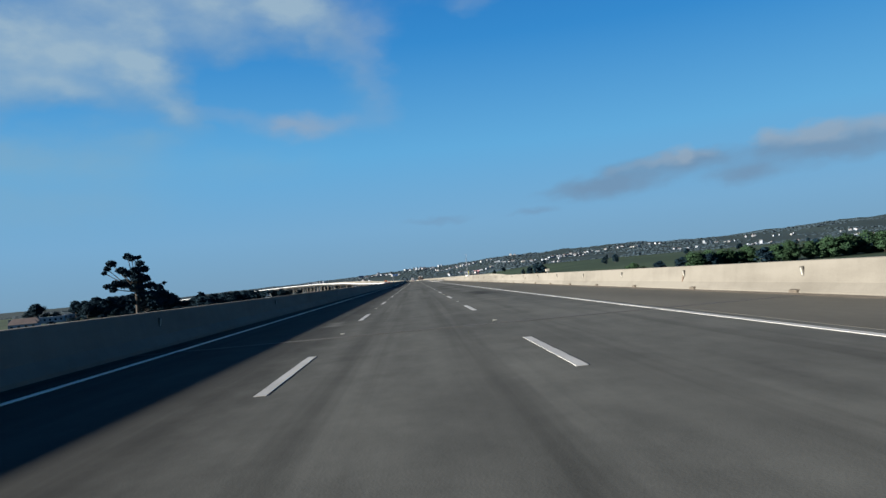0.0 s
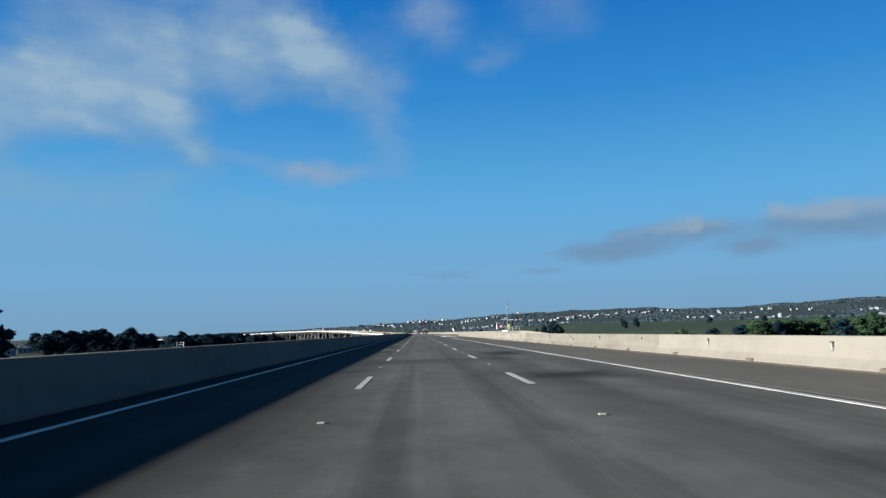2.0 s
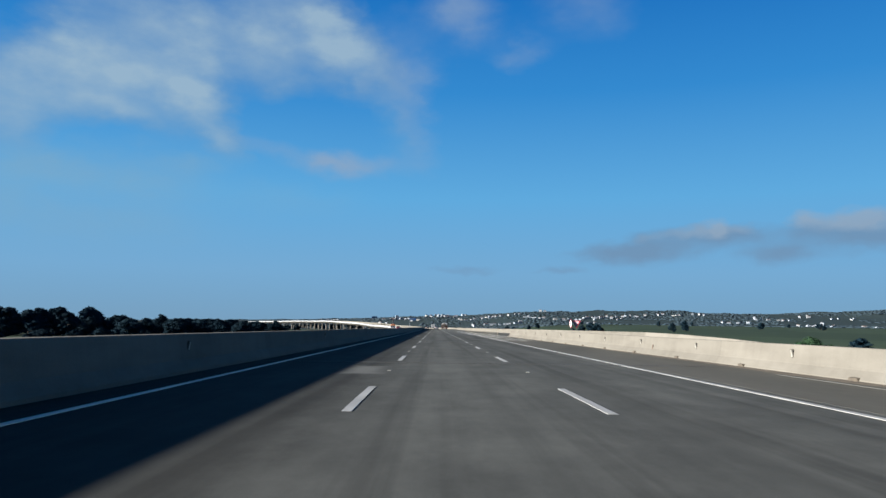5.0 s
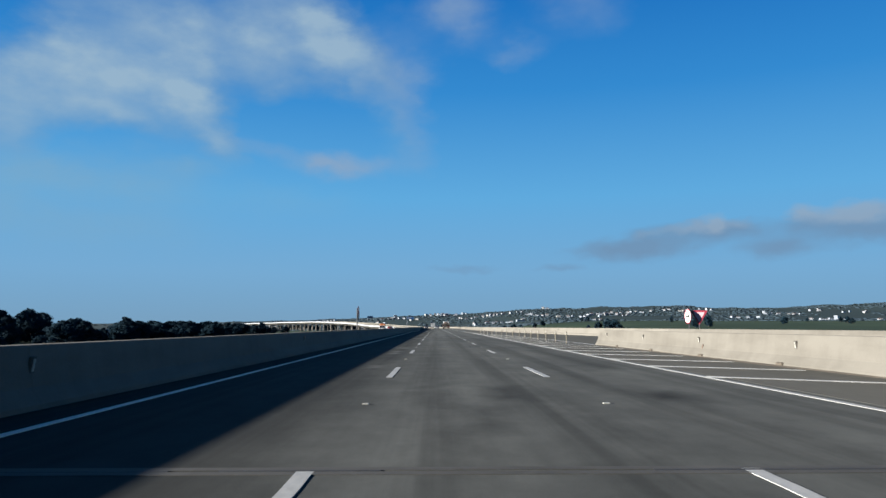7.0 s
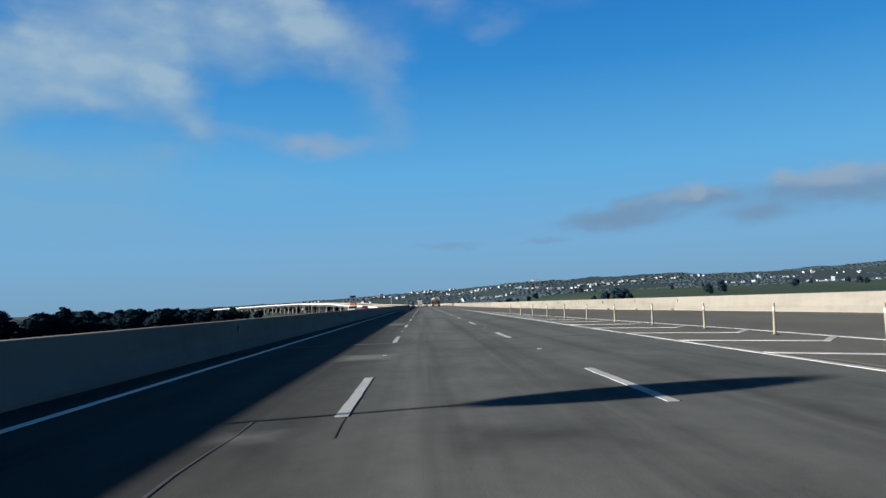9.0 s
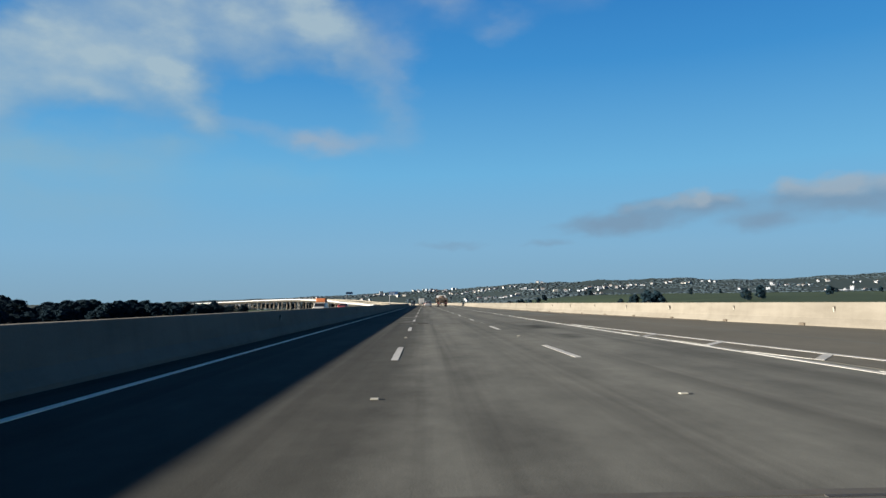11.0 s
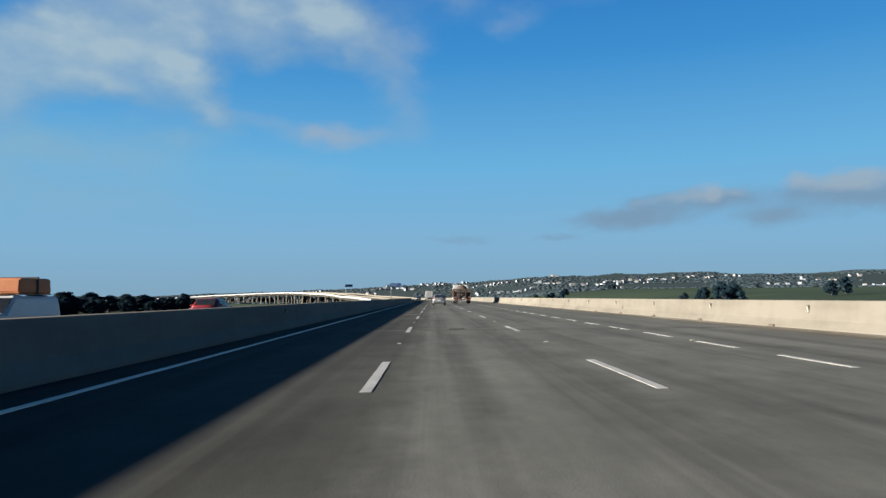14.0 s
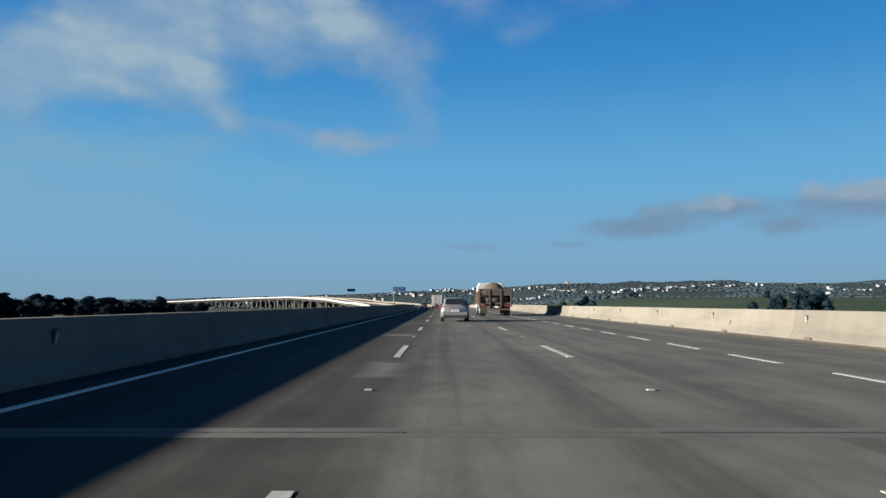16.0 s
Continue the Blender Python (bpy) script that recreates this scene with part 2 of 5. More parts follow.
def asphalt_material():
    m = bpy.data.materials.new("asphalt")
    m.use_nodes = True
    tree = m.node_tree
    n = Nodes(tree)
    bsdf = tree.nodes["Principled BSDF"]
    coord = tree.nodes.new("ShaderNodeNewGeometry").outputs["Position"]

    def mapped(sx, sy):
        mp = tree.nodes.new("ShaderNodeMapping")
        n.feed(mp.inputs[0], coord)
        mp.inputs["Scale"].default_value = (sx, sy, 1)
        return mp.outputs[0]

    streak = n.noise(mapped(1.3, 0.035), 1.0, 4, 0.6)
    fine = n.noise(mapped(2.2, 0.025), 1.0, 4, 0.6)
    patch = n.noise(mapped(0.36, 0.09), 1.0, 6, 0.65)
    mottle = n.noise(mapped(1.1, 0.6), 1.0, 6, 0.7)
    grit = n.noise(coord, 45.0, 2)
    f = n.math("ADD", n.math("MULTIPLY", streak, 0.18), n.math("MULTIPLY", patch, 0.42))
    f = n.math("ADD", f, n.math("MULTIPLY", mottle, 0.34))
    f = n.math("ADD", f, n.math("MULTIPLY", grit, 0.06))
    col = n.ramp(f, [(0.32, (0.03, 0.0318, 0.0308)), (0.48, (0.0565, 0.0592, 0.0565)), (0.64, (0.084, 0.0875, 0.083))])
    # paler surfacing further on, with an older, darker strip along the fast lane
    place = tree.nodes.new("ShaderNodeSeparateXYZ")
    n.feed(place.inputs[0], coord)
    onward = n.math("MULTIPLY", n.math("SUBTRACT", place.outputs[1], 250.0), 1 / 60.0, clamp=True)
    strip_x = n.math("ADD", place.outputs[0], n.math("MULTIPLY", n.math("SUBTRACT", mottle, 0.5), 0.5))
    # before that strip, the median's soft shade edge is darkened into the colour
    fast = n.math("MULTIPLY", n.math("ADD", strip_x, n.math("SUBTRACT", 0.7, n.math("MULTIPLY", onward, 0.8))), n.math("ADD", n.math("MULTIPLY", onward, 0.8), 0.75), clamp=True)
    gain = n.math("ADD", n.math("MULTIPLY", fast, n.math("ADD", n.math("MULTIPLY", onward, 0.2), 0.52)), n.math("ADD", n.math("MULTIPLY", onward, 0.08), 0.54))
    # darker wheel tracks along the lanes, broken up by the streaks
    wave = n.math("COSINE", n.math("MULTIPLY", n.math("SUBTRACT", strip_x, 0.9), 2 * math.pi / 1.8))
    track = n.math("MULTIPLY", n.math("ADD", n.math("MULTIPLY", wave, 0.5), 0.5), n.ramp(fine, [(0.4, 0.0), (0.6, 1.0)]))
    gain = n.math("MULTIPLY", gain, n.math("SUBTRACT", 1.12, n.math("MULTIPLY", track, 0.36)))
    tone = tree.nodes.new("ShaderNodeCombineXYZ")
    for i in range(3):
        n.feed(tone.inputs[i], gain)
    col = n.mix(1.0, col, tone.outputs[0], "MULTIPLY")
    # worn repairs (pale), oil stains and a shadow band painted near 80 m (dark), with ragged soft edges
    sep = tree.nodes.new("ShaderNodeSeparateXYZ")
    n.feed(sep.inputs[0], coord)
    ragged = n.noise(mapped(1.1, 1.1), 1.0, 6, 0.7)
    wob = n.math("MULTIPLY", n.math("SUBTRACT", ragged, 0.5), 1.6)
    for pale, spots in ((True, WORN), (False, STAINS_AND_SHADE), (False, BLOTS)):
        total = None
        for x0, x1, s0, s1 in spots:
            ux = n.math("DIVIDE", n.math("SUBTRACT", (x1 - x0) / 2, n.math("ABSOLUTE", n.math("SUBTRACT", sep.outputs[0], (x0 + x1) / 2))), 0.3 if pale else 0.55)
            uy = n.math("DIVIDE", n.math("SUBTRACT", (s1 - s0) / 2, n.math("ABSOLUTE", n.math("SUBTRACT", sep.outputs[1], (s0 + s1) / 2))), 0.4 if pale else 1.0)
            g = n.math("ADD", n.math("MINIMUM", ux, uy), wob)
            total = g if total is None else n.math("MAXIMUM", total, g)
        mask = n.math("MULTIPLY", total, n.math("ADD", n.math("MULTIPLY", mottle, 0.9), 0.15), clamp=True)
        col = n.mix(mask, col, (0.1, 0.104, 0.101, 1) if pale else (0.02, 0.0212, 0.0205, 1))
    n.feed(bsdf.inputs["Base Color"], col)
    n.feed(bsdf.inputs["Roughness"], n.math("ADD", n.math("MULTIPLY", patch, 0.15), 0.83))
    bsdf.inputs["Specular IOR Level"].default_value = 0.06
    bp = tree.nodes.new("ShaderNodeBump")
    bp.inputs["Strength"].default_value, bp.inputs["Distance"].default_value = 0.25, 0.006
    n.feed(bp.inputs["Height"], grit)
    n.feed(bsdf.inputs["Normal"], bp.outputs[0])
    return m


def concrete_material(name, a, b):
    """Cast concrete with stains that run down and dirt in blotches."""
    m = bpy.data.materials.new(name)
    m.use_nodes = True
    tree = m.node_tree
    n = Nodes(tree)
    bsdf = tree.nodes["Principled BSDF"]
    coord = tree.nodes.new("ShaderNodeNewGeometry").outputs["Position"]

    def mapped(s):
        mp = tree.nodes.new("ShaderNodeMapping")
        n.feed(mp.inputs[0], coord)
        mp.inputs["Scale"].default_value = s
        return mp.outputs[0]

    runs = n.noise(mapped((1.5, 1.1, 0.12)), 1.4, 5, 0.62)
    blot = n.noise(mapped((0.5, 0.22, 1.2)), 1.0, 5, 0.6)
    grit = n.noise(coord, 30.0, 2)
    f = n.math("ADD", n.math("MULTIPLY", runs, 0.25), n.math("MULTIPLY", blot, 0.6))
    f = n.math("ADD", f, n.math("MULTIPLY", grit, 0.15))
    col = n.mix(n.ramp(f, [(0.34, 0.0), (0.56, 1.0)]), (*a, 1), (*b, 1))
    batch = n.math("ADD", n.math("MULTIPLY", tree.nodes.new("ShaderNodeObjectInfo").outputs["Random"], 0.22), 0.86)
    tone = tree.nodes.new("ShaderNodeCombineXYZ")
    for i in range(3):
        n.feed(tone.inputs[i], batch)
    col = n.mix(1.0, col, tone.outputs[0], "MULTIPLY")
    n.feed(bsdf.inputs["Base Color"], col)
    bsdf.inputs["Roughness"].default_value = 0.88
    bsdf.inputs["Specular IOR Level"].default_value = 0.06
    bp = tree.nodes.new("ShaderNodeBump")
    bp.inputs["Strength"].default_value, bp.inputs["Distance"].default_value = 0.3, 0.008
    n.feed(bp.inputs["Height"], n.math("ADD", grit, n.math("MULTIPLY", runs, 0.6)))
    n.feed(bsdf.inputs["Normal"], bp.outputs[0])
    return m


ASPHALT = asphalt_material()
SHOULDER = surface("shoulder_asphalt", (0.06, 0.0595, 0.053), (0.099, 0.097, 0.086), 0.9, spec=0.06, big=0.3, small=6, stretch=(1, 0.25, 1), world=True)
PATCH = surface("pale_patch", (0.05, 0.051, 0.049), (0.085, 0.086, 0.082), 0.85, big=0.8, small=9, world=True)
JOINTGREY = surface("worn_joint_mortar", (0.032, 0.032, 0.03), (0.054, 0.053, 0.05), 0.85, big=0.8, small=9, world=True)
TAR = surface("tar_seam", (0.02, 0.02, 0.02), (0.038, 0.037, 0.036), 0.7, big=1.0, small=10, world=True)
PAINT = surface("road_paint", (0.2, 0.202, 0.197), (0.34, 0.343, 0.335), 0.6, big=1.4, small=14, bump=0.1, stretch=(1, 0.5, 1), world=True)
# left edge line only: paler, warmer copy of road_paint that offsets its shade
EDGEPAINT = surface("edge_line_paint", (0.62, 0.57, 0.46), (0.84, 0.77, 0.62), 0.6, big=1.4, small=14, bump=0.1, stretch=(1, 0.5, 1), world=True)
CONCRETE = concrete_material("barrier_concrete", (0.097, 0.091, 0.079), (0.132, 0.125, 0.11))
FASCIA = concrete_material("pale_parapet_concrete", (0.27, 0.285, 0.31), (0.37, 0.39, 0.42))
DECK = concrete_material("deck_concrete", (0.07, 0.068, 0.062), (0.12, 0.115, 0.105))
DIRT = surface("dirt", (0.045, 0.039, 0.032), (0.1, 0.085, 0.066), 0.95, big=2, small=20)
RUST = surface("rusty_steel", (0.05, 0.036, 0.028), (0.12, 0.082, 0.06), 0.8, big=3, small=25)
BLACK = surface("black_rubber", (0.015, 0.015, 0.016), (0.035, 0.035, 0.036), 0.75, big=2, small=20)
STEEL = surface("galvanised_steel", (0.15, 0.155, 0.16), (0.22, 0.225, 0.23), 0.5, 0.4, big=1.5, small=20, bump=0.05)
GREYPOLE = surface("grey_painted_pole", (0.075, 0.085, 0.105), (0.115, 0.13, 0.155), 0.5, big=1.5, small=20, bump=0.05)
DARKPOST = surface("dark_painted_post", (0.014, 0.015, 0.018), (0.03, 0.031, 0.035), 0.6, big=2, small=20, bump=0.05)
WHITE = surface("white_paint", (0.5, 0.5, 0.49), (0.62, 0.62, 0.6), 0.4, big=1.5, small=15, bump=0.03)
RED = surface("red_paint", (0.13, 0.01, 0.022), (0.19, 0.016, 0.032), 0.45, big=1.5, small=15, bump=0.03)
PINK = surface("pink_sign_face", (0.3, 0.2, 0.22), (0.4, 0.27, 0.29), 0.45, big=1.5, small=15, bump=0.03)
SIGNBLUE = surface("blue_sign_face", (0.012, 0.04, 0.11), (0.02, 0.06, 0.15), 0.45, big=1.0, small=8, bump=0.03)
YELLOW = surface("yellow_paint", (0.3, 0.31, 0.03), (0.4, 0.4, 0.05), 0.5, big=2, small=15, bump=0.03)
CREAM = surface("reflector_post_plastic", (0.105, 0.095, 0.07), (0.16, 0.146, 0.11), 0.55, big=3, small=20, bump=0.05)
ORANGE = surface("orange_cover", (0.26, 0.085, 0.03), (0.36, 0.12, 0.045), 0.6, big=1.5, small=9, bump=0.2)
SILVER = surface("silver_car_paint", (0.2, 0.205, 0.215), (0.26, 0.265, 0.275), 0.32, 0.55, big=0.8, small=9, bump=0.0, spec=0.5)
DARKCAR = surface("dark_car_paint", (0.02, 0.022, 0.028), (0.04, 0.043, 0.05), 0.3, 0.2, big=0.8, small=9, bump=0.0, spec=0.5)
REDCAR = surface("red_car_paint", (0.12, 0.012, 0.015), (0.17, 0.02, 0.022), 0.3, 0.1, big=0.8, small=9, bump=0.0, spec=0.5)
WHITECAR = surface("white_car_paint", (0.32, 0.325, 0.33), (0.4, 0.405, 0.41), 0.35, 0.0, big=0.8, small=9, bump=0.0, spec=0.5)
PALEBOX = surface("dull_white_panels", (0.22, 0.225, 0.23), (0.32, 0.325, 0.33), 0.5, 0.0, big=0.8, small=6, bump=0.0)
DULL = surface("dark_holder", (0.04, 0.038, 0.034), (0.08, 0.074, 0.065), 0.8, big=5, small=30)
MARKER = surface("dull_reflector", (0.2, 0.2, 0.18), (0.28, 0.28, 0.25), 0.5, big=5, small=30, bump=0.02)
CARGLASS = surface("dark_car_glass", (0.008, 0.01, 0.014), (0.018, 0.022, 0.03), 0.12, 0.0, big=0.8, small=6, bump=0.0, spec=0.12)
TAIL = surface("red_lens", (0.16, 0.02, 0.02), (0.24, 0.03, 0.03), 0.2, 0.0, big=5, small=30, bump=0.02, spec=0.6)
LENS = surface("clear_lens", (0.7, 0.7, 0.7), (0.85, 0.85, 0.85), 0.15, 0.0, big=5, small=30, bump=0.02, spec=0.7)
TIMBER = surface("weathered_boards", (0.045, 0.038, 0.034), (0.085, 0.071, 0.062), 0.8, big=1.2, small=14, stretch=(1, 1, 3))
TARP = surface("brown_tarpaulin", (0.045, 0.034, 0.028), (0.085, 0.064, 0.052), 0.7, big=1.2, small=8, bump=0.4)
BARK = surface("bark", (0.03, 0.026, 0.022), (0.06, 0.05, 0.042), 0.9, big=1.5, small=14)
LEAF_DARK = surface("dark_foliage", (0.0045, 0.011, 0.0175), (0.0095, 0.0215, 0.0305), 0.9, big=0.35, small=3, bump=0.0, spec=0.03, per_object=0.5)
LEAF_GREEN = surface("green_foliage", (0.011, 0.024, 0.014), (0.021, 0.04, 0.02), 0.9, big=0.3, small=3, bump=0.0, spec=0.03, per_object=0.5)
# distance haze is put into this bluish scrub colour
HAZY_SCRUB = surface("hazy_hill_scrub", (0.012, 0.0235, 0.034), (0.021, 0.036, 0.047), 0.95, big=0.01, small=0.3, bump=0.0, world=True)
WALLS = [surface("white_stucco", (0.15, 0.17, 0.2), (0.235, 0.26, 0.3), 0.8, big=0.3, small=3),
         surface("cream_stucco", (0.16, 0.17, 0.185), (0.24, 0.25, 0.265), 0.8, big=0.3, small=3),
         surface("grey_stucco", (0.2, 0.2, 0.2), (0.28, 0.28, 0.27), 0.8, big=0.3, small=3)]
ROOFS = [surface("clay_tiles", (0.075, 0.06, 0.058), (0.12, 0.098, 0.094), 0.85, big=0.3, small=3),
         surface("grey_roofing", (0.16, 0.16, 0.17), (0.26, 0.26, 0.26), 0.85, big=0.3, small=3)]


def ground_material():
    m = bpy.data.materials.new("fields")
    m.use_nodes = True
    tree = m.node_tree
    n = Nodes(tree)
    bsdf = tree.nodes["Principled BSDF"]
    coord = tree.nodes.new("ShaderNodeNewGeometry").outputs["Position"]
    vor = tree.nodes.new("ShaderNodeTexVoronoi")
    n.feed(vor.inputs["Vector"], coord)
    vor.inputs["Scale"].default_value = 0.006
    sep = tree.nodes.new("ShaderNodeSeparateXYZ")
    n.feed(sep.inputs[0], vor.outputs["Color"])
    f = n.math("ADD", n.math("MULTIPLY", sep.outputs[0], 0.5), n.math("MULTIPLY", n.noise(coord, 0.03, 6, 0.65), 0.5))
    col = n.ramp(f, [(0.25, (0.014, 0.028, 0.018)), (0.5, (0.022, 0.041, 0.023)), (0.75, (0.033, 0.053, 0.03))])
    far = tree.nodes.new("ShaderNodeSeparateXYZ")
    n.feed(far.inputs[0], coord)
    # far ground turns scrub blue: distance haze mixed into its colour
    hazy_land = n.ramp(n.math("ADD", n.math("DIVIDE", far.outputs[1], 2500.0), n.math("MULTIPLY", n.noise(coord, 0.012, 4), 0.12)), [(0.55, 0.0), (0.64, 1.0)])
    col = n.mix(hazy_land, col, (0.019, 0.033, 0.043, 1))
    col = n.mix(n.math("MULTIPLY", n.noise(coord, 0.8, 4), 0.5), col, (0.03, 0.04, 0.02, 1))
    n.feed(bsdf.inputs["Base Color"], col)
    bsdf.inputs["Roughness"].default_value = 0.95
    bsdf.inputs["Specular IOR Level"].default_value = 0.1
    return m


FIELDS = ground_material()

# ---------------------------------------------------------------- building helpers


def mesh_of(name, verts, faces, smooth=False):
    me = bpy.data.meshes.new(name)
    me.from_pydata([tuple(v) for v in verts], [], faces)
    if smooth:
        me.shade_smooth()
    me.update()
    return me


def put(name, me, material, parent=None, label=""):
    """Links a mesh as one object, under a thing or a part where one is given."""
    if material is not None and not me.materials:
        me.materials.append(material)
    ob = new(name, me)
    if parent is not None:
        ob.parent = parent
    if label:
        ob["label"] = label
    return ob


def part(name, bm, material, parent=None, label="", smooth=False):
    me = bpy.data.meshes.new(name)
    bmesh.ops.recalc_face_normals(bm, faces=bm.faces)
    bm.to_mesh(me)
    bm.free()
    if smooth:
        me.shade_smooth()
    return put(name, me, material, parent, label)


def thing(name, label, category, m=None, group="", kind=""):
    ob = new(name)
    if m is not None:
        ob.matrix_world = m
    return tagged(ob, label, category, group, kind)


def add_box(bm, x0, x1, y0, y1, z0, z1, bevel=0.0):
    made = bmesh.ops.create_cube(bm, size=1.0, matrix=Matrix.Translation(((x0 + x1) / 2, (y0 + y1) / 2, (z0 + z1) / 2))
                                 @ Matrix.Diagonal((abs(x1 - x0), abs(y1 - y0), abs(z1 - z0), 1)))
    if bevel:
        edges = list({e for v in made["verts"] for e in v.link_edges})
        bmesh.ops.bevel(bm, geom=edges, offset=bevel, segments=2, affect="EDGES", profile=0.5)
    return bm


def box(x0, x1, y0, y1, z0, z1, bevel=0.0):
    return add_box(bmesh.new(), x0, x1, y0, y1, z0, z1, bevel)


def add_rod(bm, a, b, r0, r1=None, sides=8):
    a, b = Vector(a), Vector(b)
    d = b - a
    m = Matrix.Translation((a + b) / 2) @ d.to_track_quat("Z", "Y").to_matrix().to_4x4()
    bmesh.ops.create_cone(bm, cap_ends=True, segments=sides, radius1=r0, radius2=r0 if r1 is None else r1, depth=d.length, matrix=m)
    return bm


def rod(a, b, r0, r1=None, sides=8):
    return add_rod(bmesh.new(), a, b, r0, r1, sides)


# ---------------------------------------------------------------- the line of the road
BEND, RADIUS = 550.0, 1500.0
RISE = [(0, 0), (8, -0.4), (14, 1.2), (19.5, 4.5), (25, 6.9), (30, 7.0), (36, 6.0), (45, 2.4), (55, -0.8), (62, -1.6)]


def lift(s):
    deg = math.degrees(max(0.0, s - BEND) / RADIUS)
    for (a, za), (b, zb) in zip(RISE, RISE[1:]):
        if deg <= b:
            k = (deg - a) / (b - a)
            k = k * k * (3 - 2 * k) * 0.4 + k * 0.6
            return za + (zb - za) * k
    return RISE[-1][1]


def along(s, off, z=0.0):
    """The place s metres along the road, off metres to its right, z above it."""
    if s <= BEND:
        return Vector((off, s, z))
    a = (s - BEND) / RADIUS
    return Vector((-RADIUS + (RADIUS + off) * math.cos(a), BEND + (RADIUS + off) * math.sin(a), z + lift(s)))


def stations(a, b, straight=60.0, bent=12.0):
    out, s = [a], a
    while s < b - 1e-6:
        s = min(b, s + (straight if s < BEND - 1e-6 else bent))
        if out[-1] < BEND < s:
            s = BEND
        out.append(s)
    return out


def sweep(name, profile, ss, offset=None, closed=True):
    """A mesh that carries a profile of (off, z) along the road; offset(s) shifts it sideways."""
    verts, faces, n = [], [], len(profile)
    for s in ss:
        o = offset(s) if offset else 0.0
        verts += [along(s, x + o, z) for x, z in profile]
    for i in range(len(ss) - 1):
        for j in range(n if closed else n - 1):
            k = (j + 1) % n
            faces.append((i * n + j, i * n + k, (i + 1) * n + k, (i + 1) * n + j))
    if closed:
        faces.append(tuple(range(n)))
        faces.append(tuple((len(ss) - 1) * n + j for j in reversed(range(n))))
    return mesh_of(name, verts, faces)


END = BEND + RADIUS * radians(60)
START = -70.0

# ---------------------------------------------------------------- ground and hills
RIDGE = [(-3000, 10), (-1200, 8), (-700, 8), (-200, 21), (0, 33), (140, 36), (280, 37), (550, 42), (750, 40), (1000, 43), (1200, 52), (1600, 62), (2600, 60)]


def ridge(x):
    for (a, za), (b, zb) in zip(RIDGE, RIDGE[1:]):
        if x <= b:
            return za + (zb - za) * max(0.0, (x - a) / (b - a))
    return RIDGE[-1][1]


def height(x, y):
    k = min(1.0, max(0.0, (y - 1500) / 700))
    k = k * k * (3 - 2 * k)
    h = ridge(x) + 5
    bumps = noise.noise((x * 0.004, y * 0.004, 0.3)) * 0.16 + noise.noise((x * 0.013, y * 0.01, 2.0)) * 0.15 + noise.noise((x * 0.035, y * 0.02, 4.0)) * 0.05
    rise = (14.5 - 7 * k) * min(1.0, max(0.0, (y - 350) / 1000)) * min(1.0, max(0.0, (x - 60) / 150))
    flat = rise + noise.noise((x * 0.01, y * 0.01, 5.0)) * 0.5
    return -5.0 + k * h * (1 + bumps) + flat * min(1.0, max(0, abs(x) - 30) / 60)


def build_ground():
    xs = sorted(set(list(range(-4600, -1400, 400)) + list(range(-1400, 2200, 40)) + list(range(2200, 4800, 400))))
    ys = sorted(set(list(range(-900, 1200, 100)) + list(range(1200, 2500, 40)) + list(range(2500, 4900, 300))))
    verts = [(x, y, height(x, y)) for y in ys for x in xs]
    w = len(xs)
    faces = [(j * w + i, j * w + i + 1, (j + 1) * w + i + 1, (j + 1) * w + i) for j in range(len(ys) - 1) for i in range(w - 1)]
    me = mesh_of("ground", verts, faces, True)
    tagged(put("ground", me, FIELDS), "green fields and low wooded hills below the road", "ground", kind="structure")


build_ground()

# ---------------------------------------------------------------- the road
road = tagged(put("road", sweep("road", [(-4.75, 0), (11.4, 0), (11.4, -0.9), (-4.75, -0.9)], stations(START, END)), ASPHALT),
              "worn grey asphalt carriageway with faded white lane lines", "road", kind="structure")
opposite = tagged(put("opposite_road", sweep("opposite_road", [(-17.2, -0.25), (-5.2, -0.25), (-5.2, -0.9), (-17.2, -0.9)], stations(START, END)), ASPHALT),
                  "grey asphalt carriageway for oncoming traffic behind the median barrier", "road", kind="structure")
deck = tagged(put("bridge_deck", sweep("bridge_deck", [(-17.9, -0.02), (-4.75, -0.92), (12.2, -0.92), (12.2, -0.02), (12.2, -0.95), (10.0, -1.15), (8.5, -2.2), (-14.0, -2.2), (-15.5, -1.15), (-17.9, -0.4)],
                                         stations(START, END)), DECK), "pale concrete bridge deck that carries the road", "bridge deck", kind="structure")

OUTER = [(-70, 60), (20, 42), (90, 31.5), (140, 27), (200, 23.5), (240, 21.8), (265, 20.4), (285, 18.7), (303, 16.9), (335, 14.6), (360, 13.3), (400, 12.1), (450, 11.7), (520, 11.4), (550, 11.2), (700, 11.0), (9999, 11.0)]


def outer(s):
    for (a, xa), (b, xb) in zip(OUTER, OUTER[1:]):
        if s <= b:
            return xa + (xb - xa) * max(0, (s - a) / (b - a))
    return 11.0


def ramp_drop(s):
    """How far the slip road lies below the carriageway before they meet."""
    return -min(3.6, 0.0006 * max(0.0, 215 - s) ** 2)


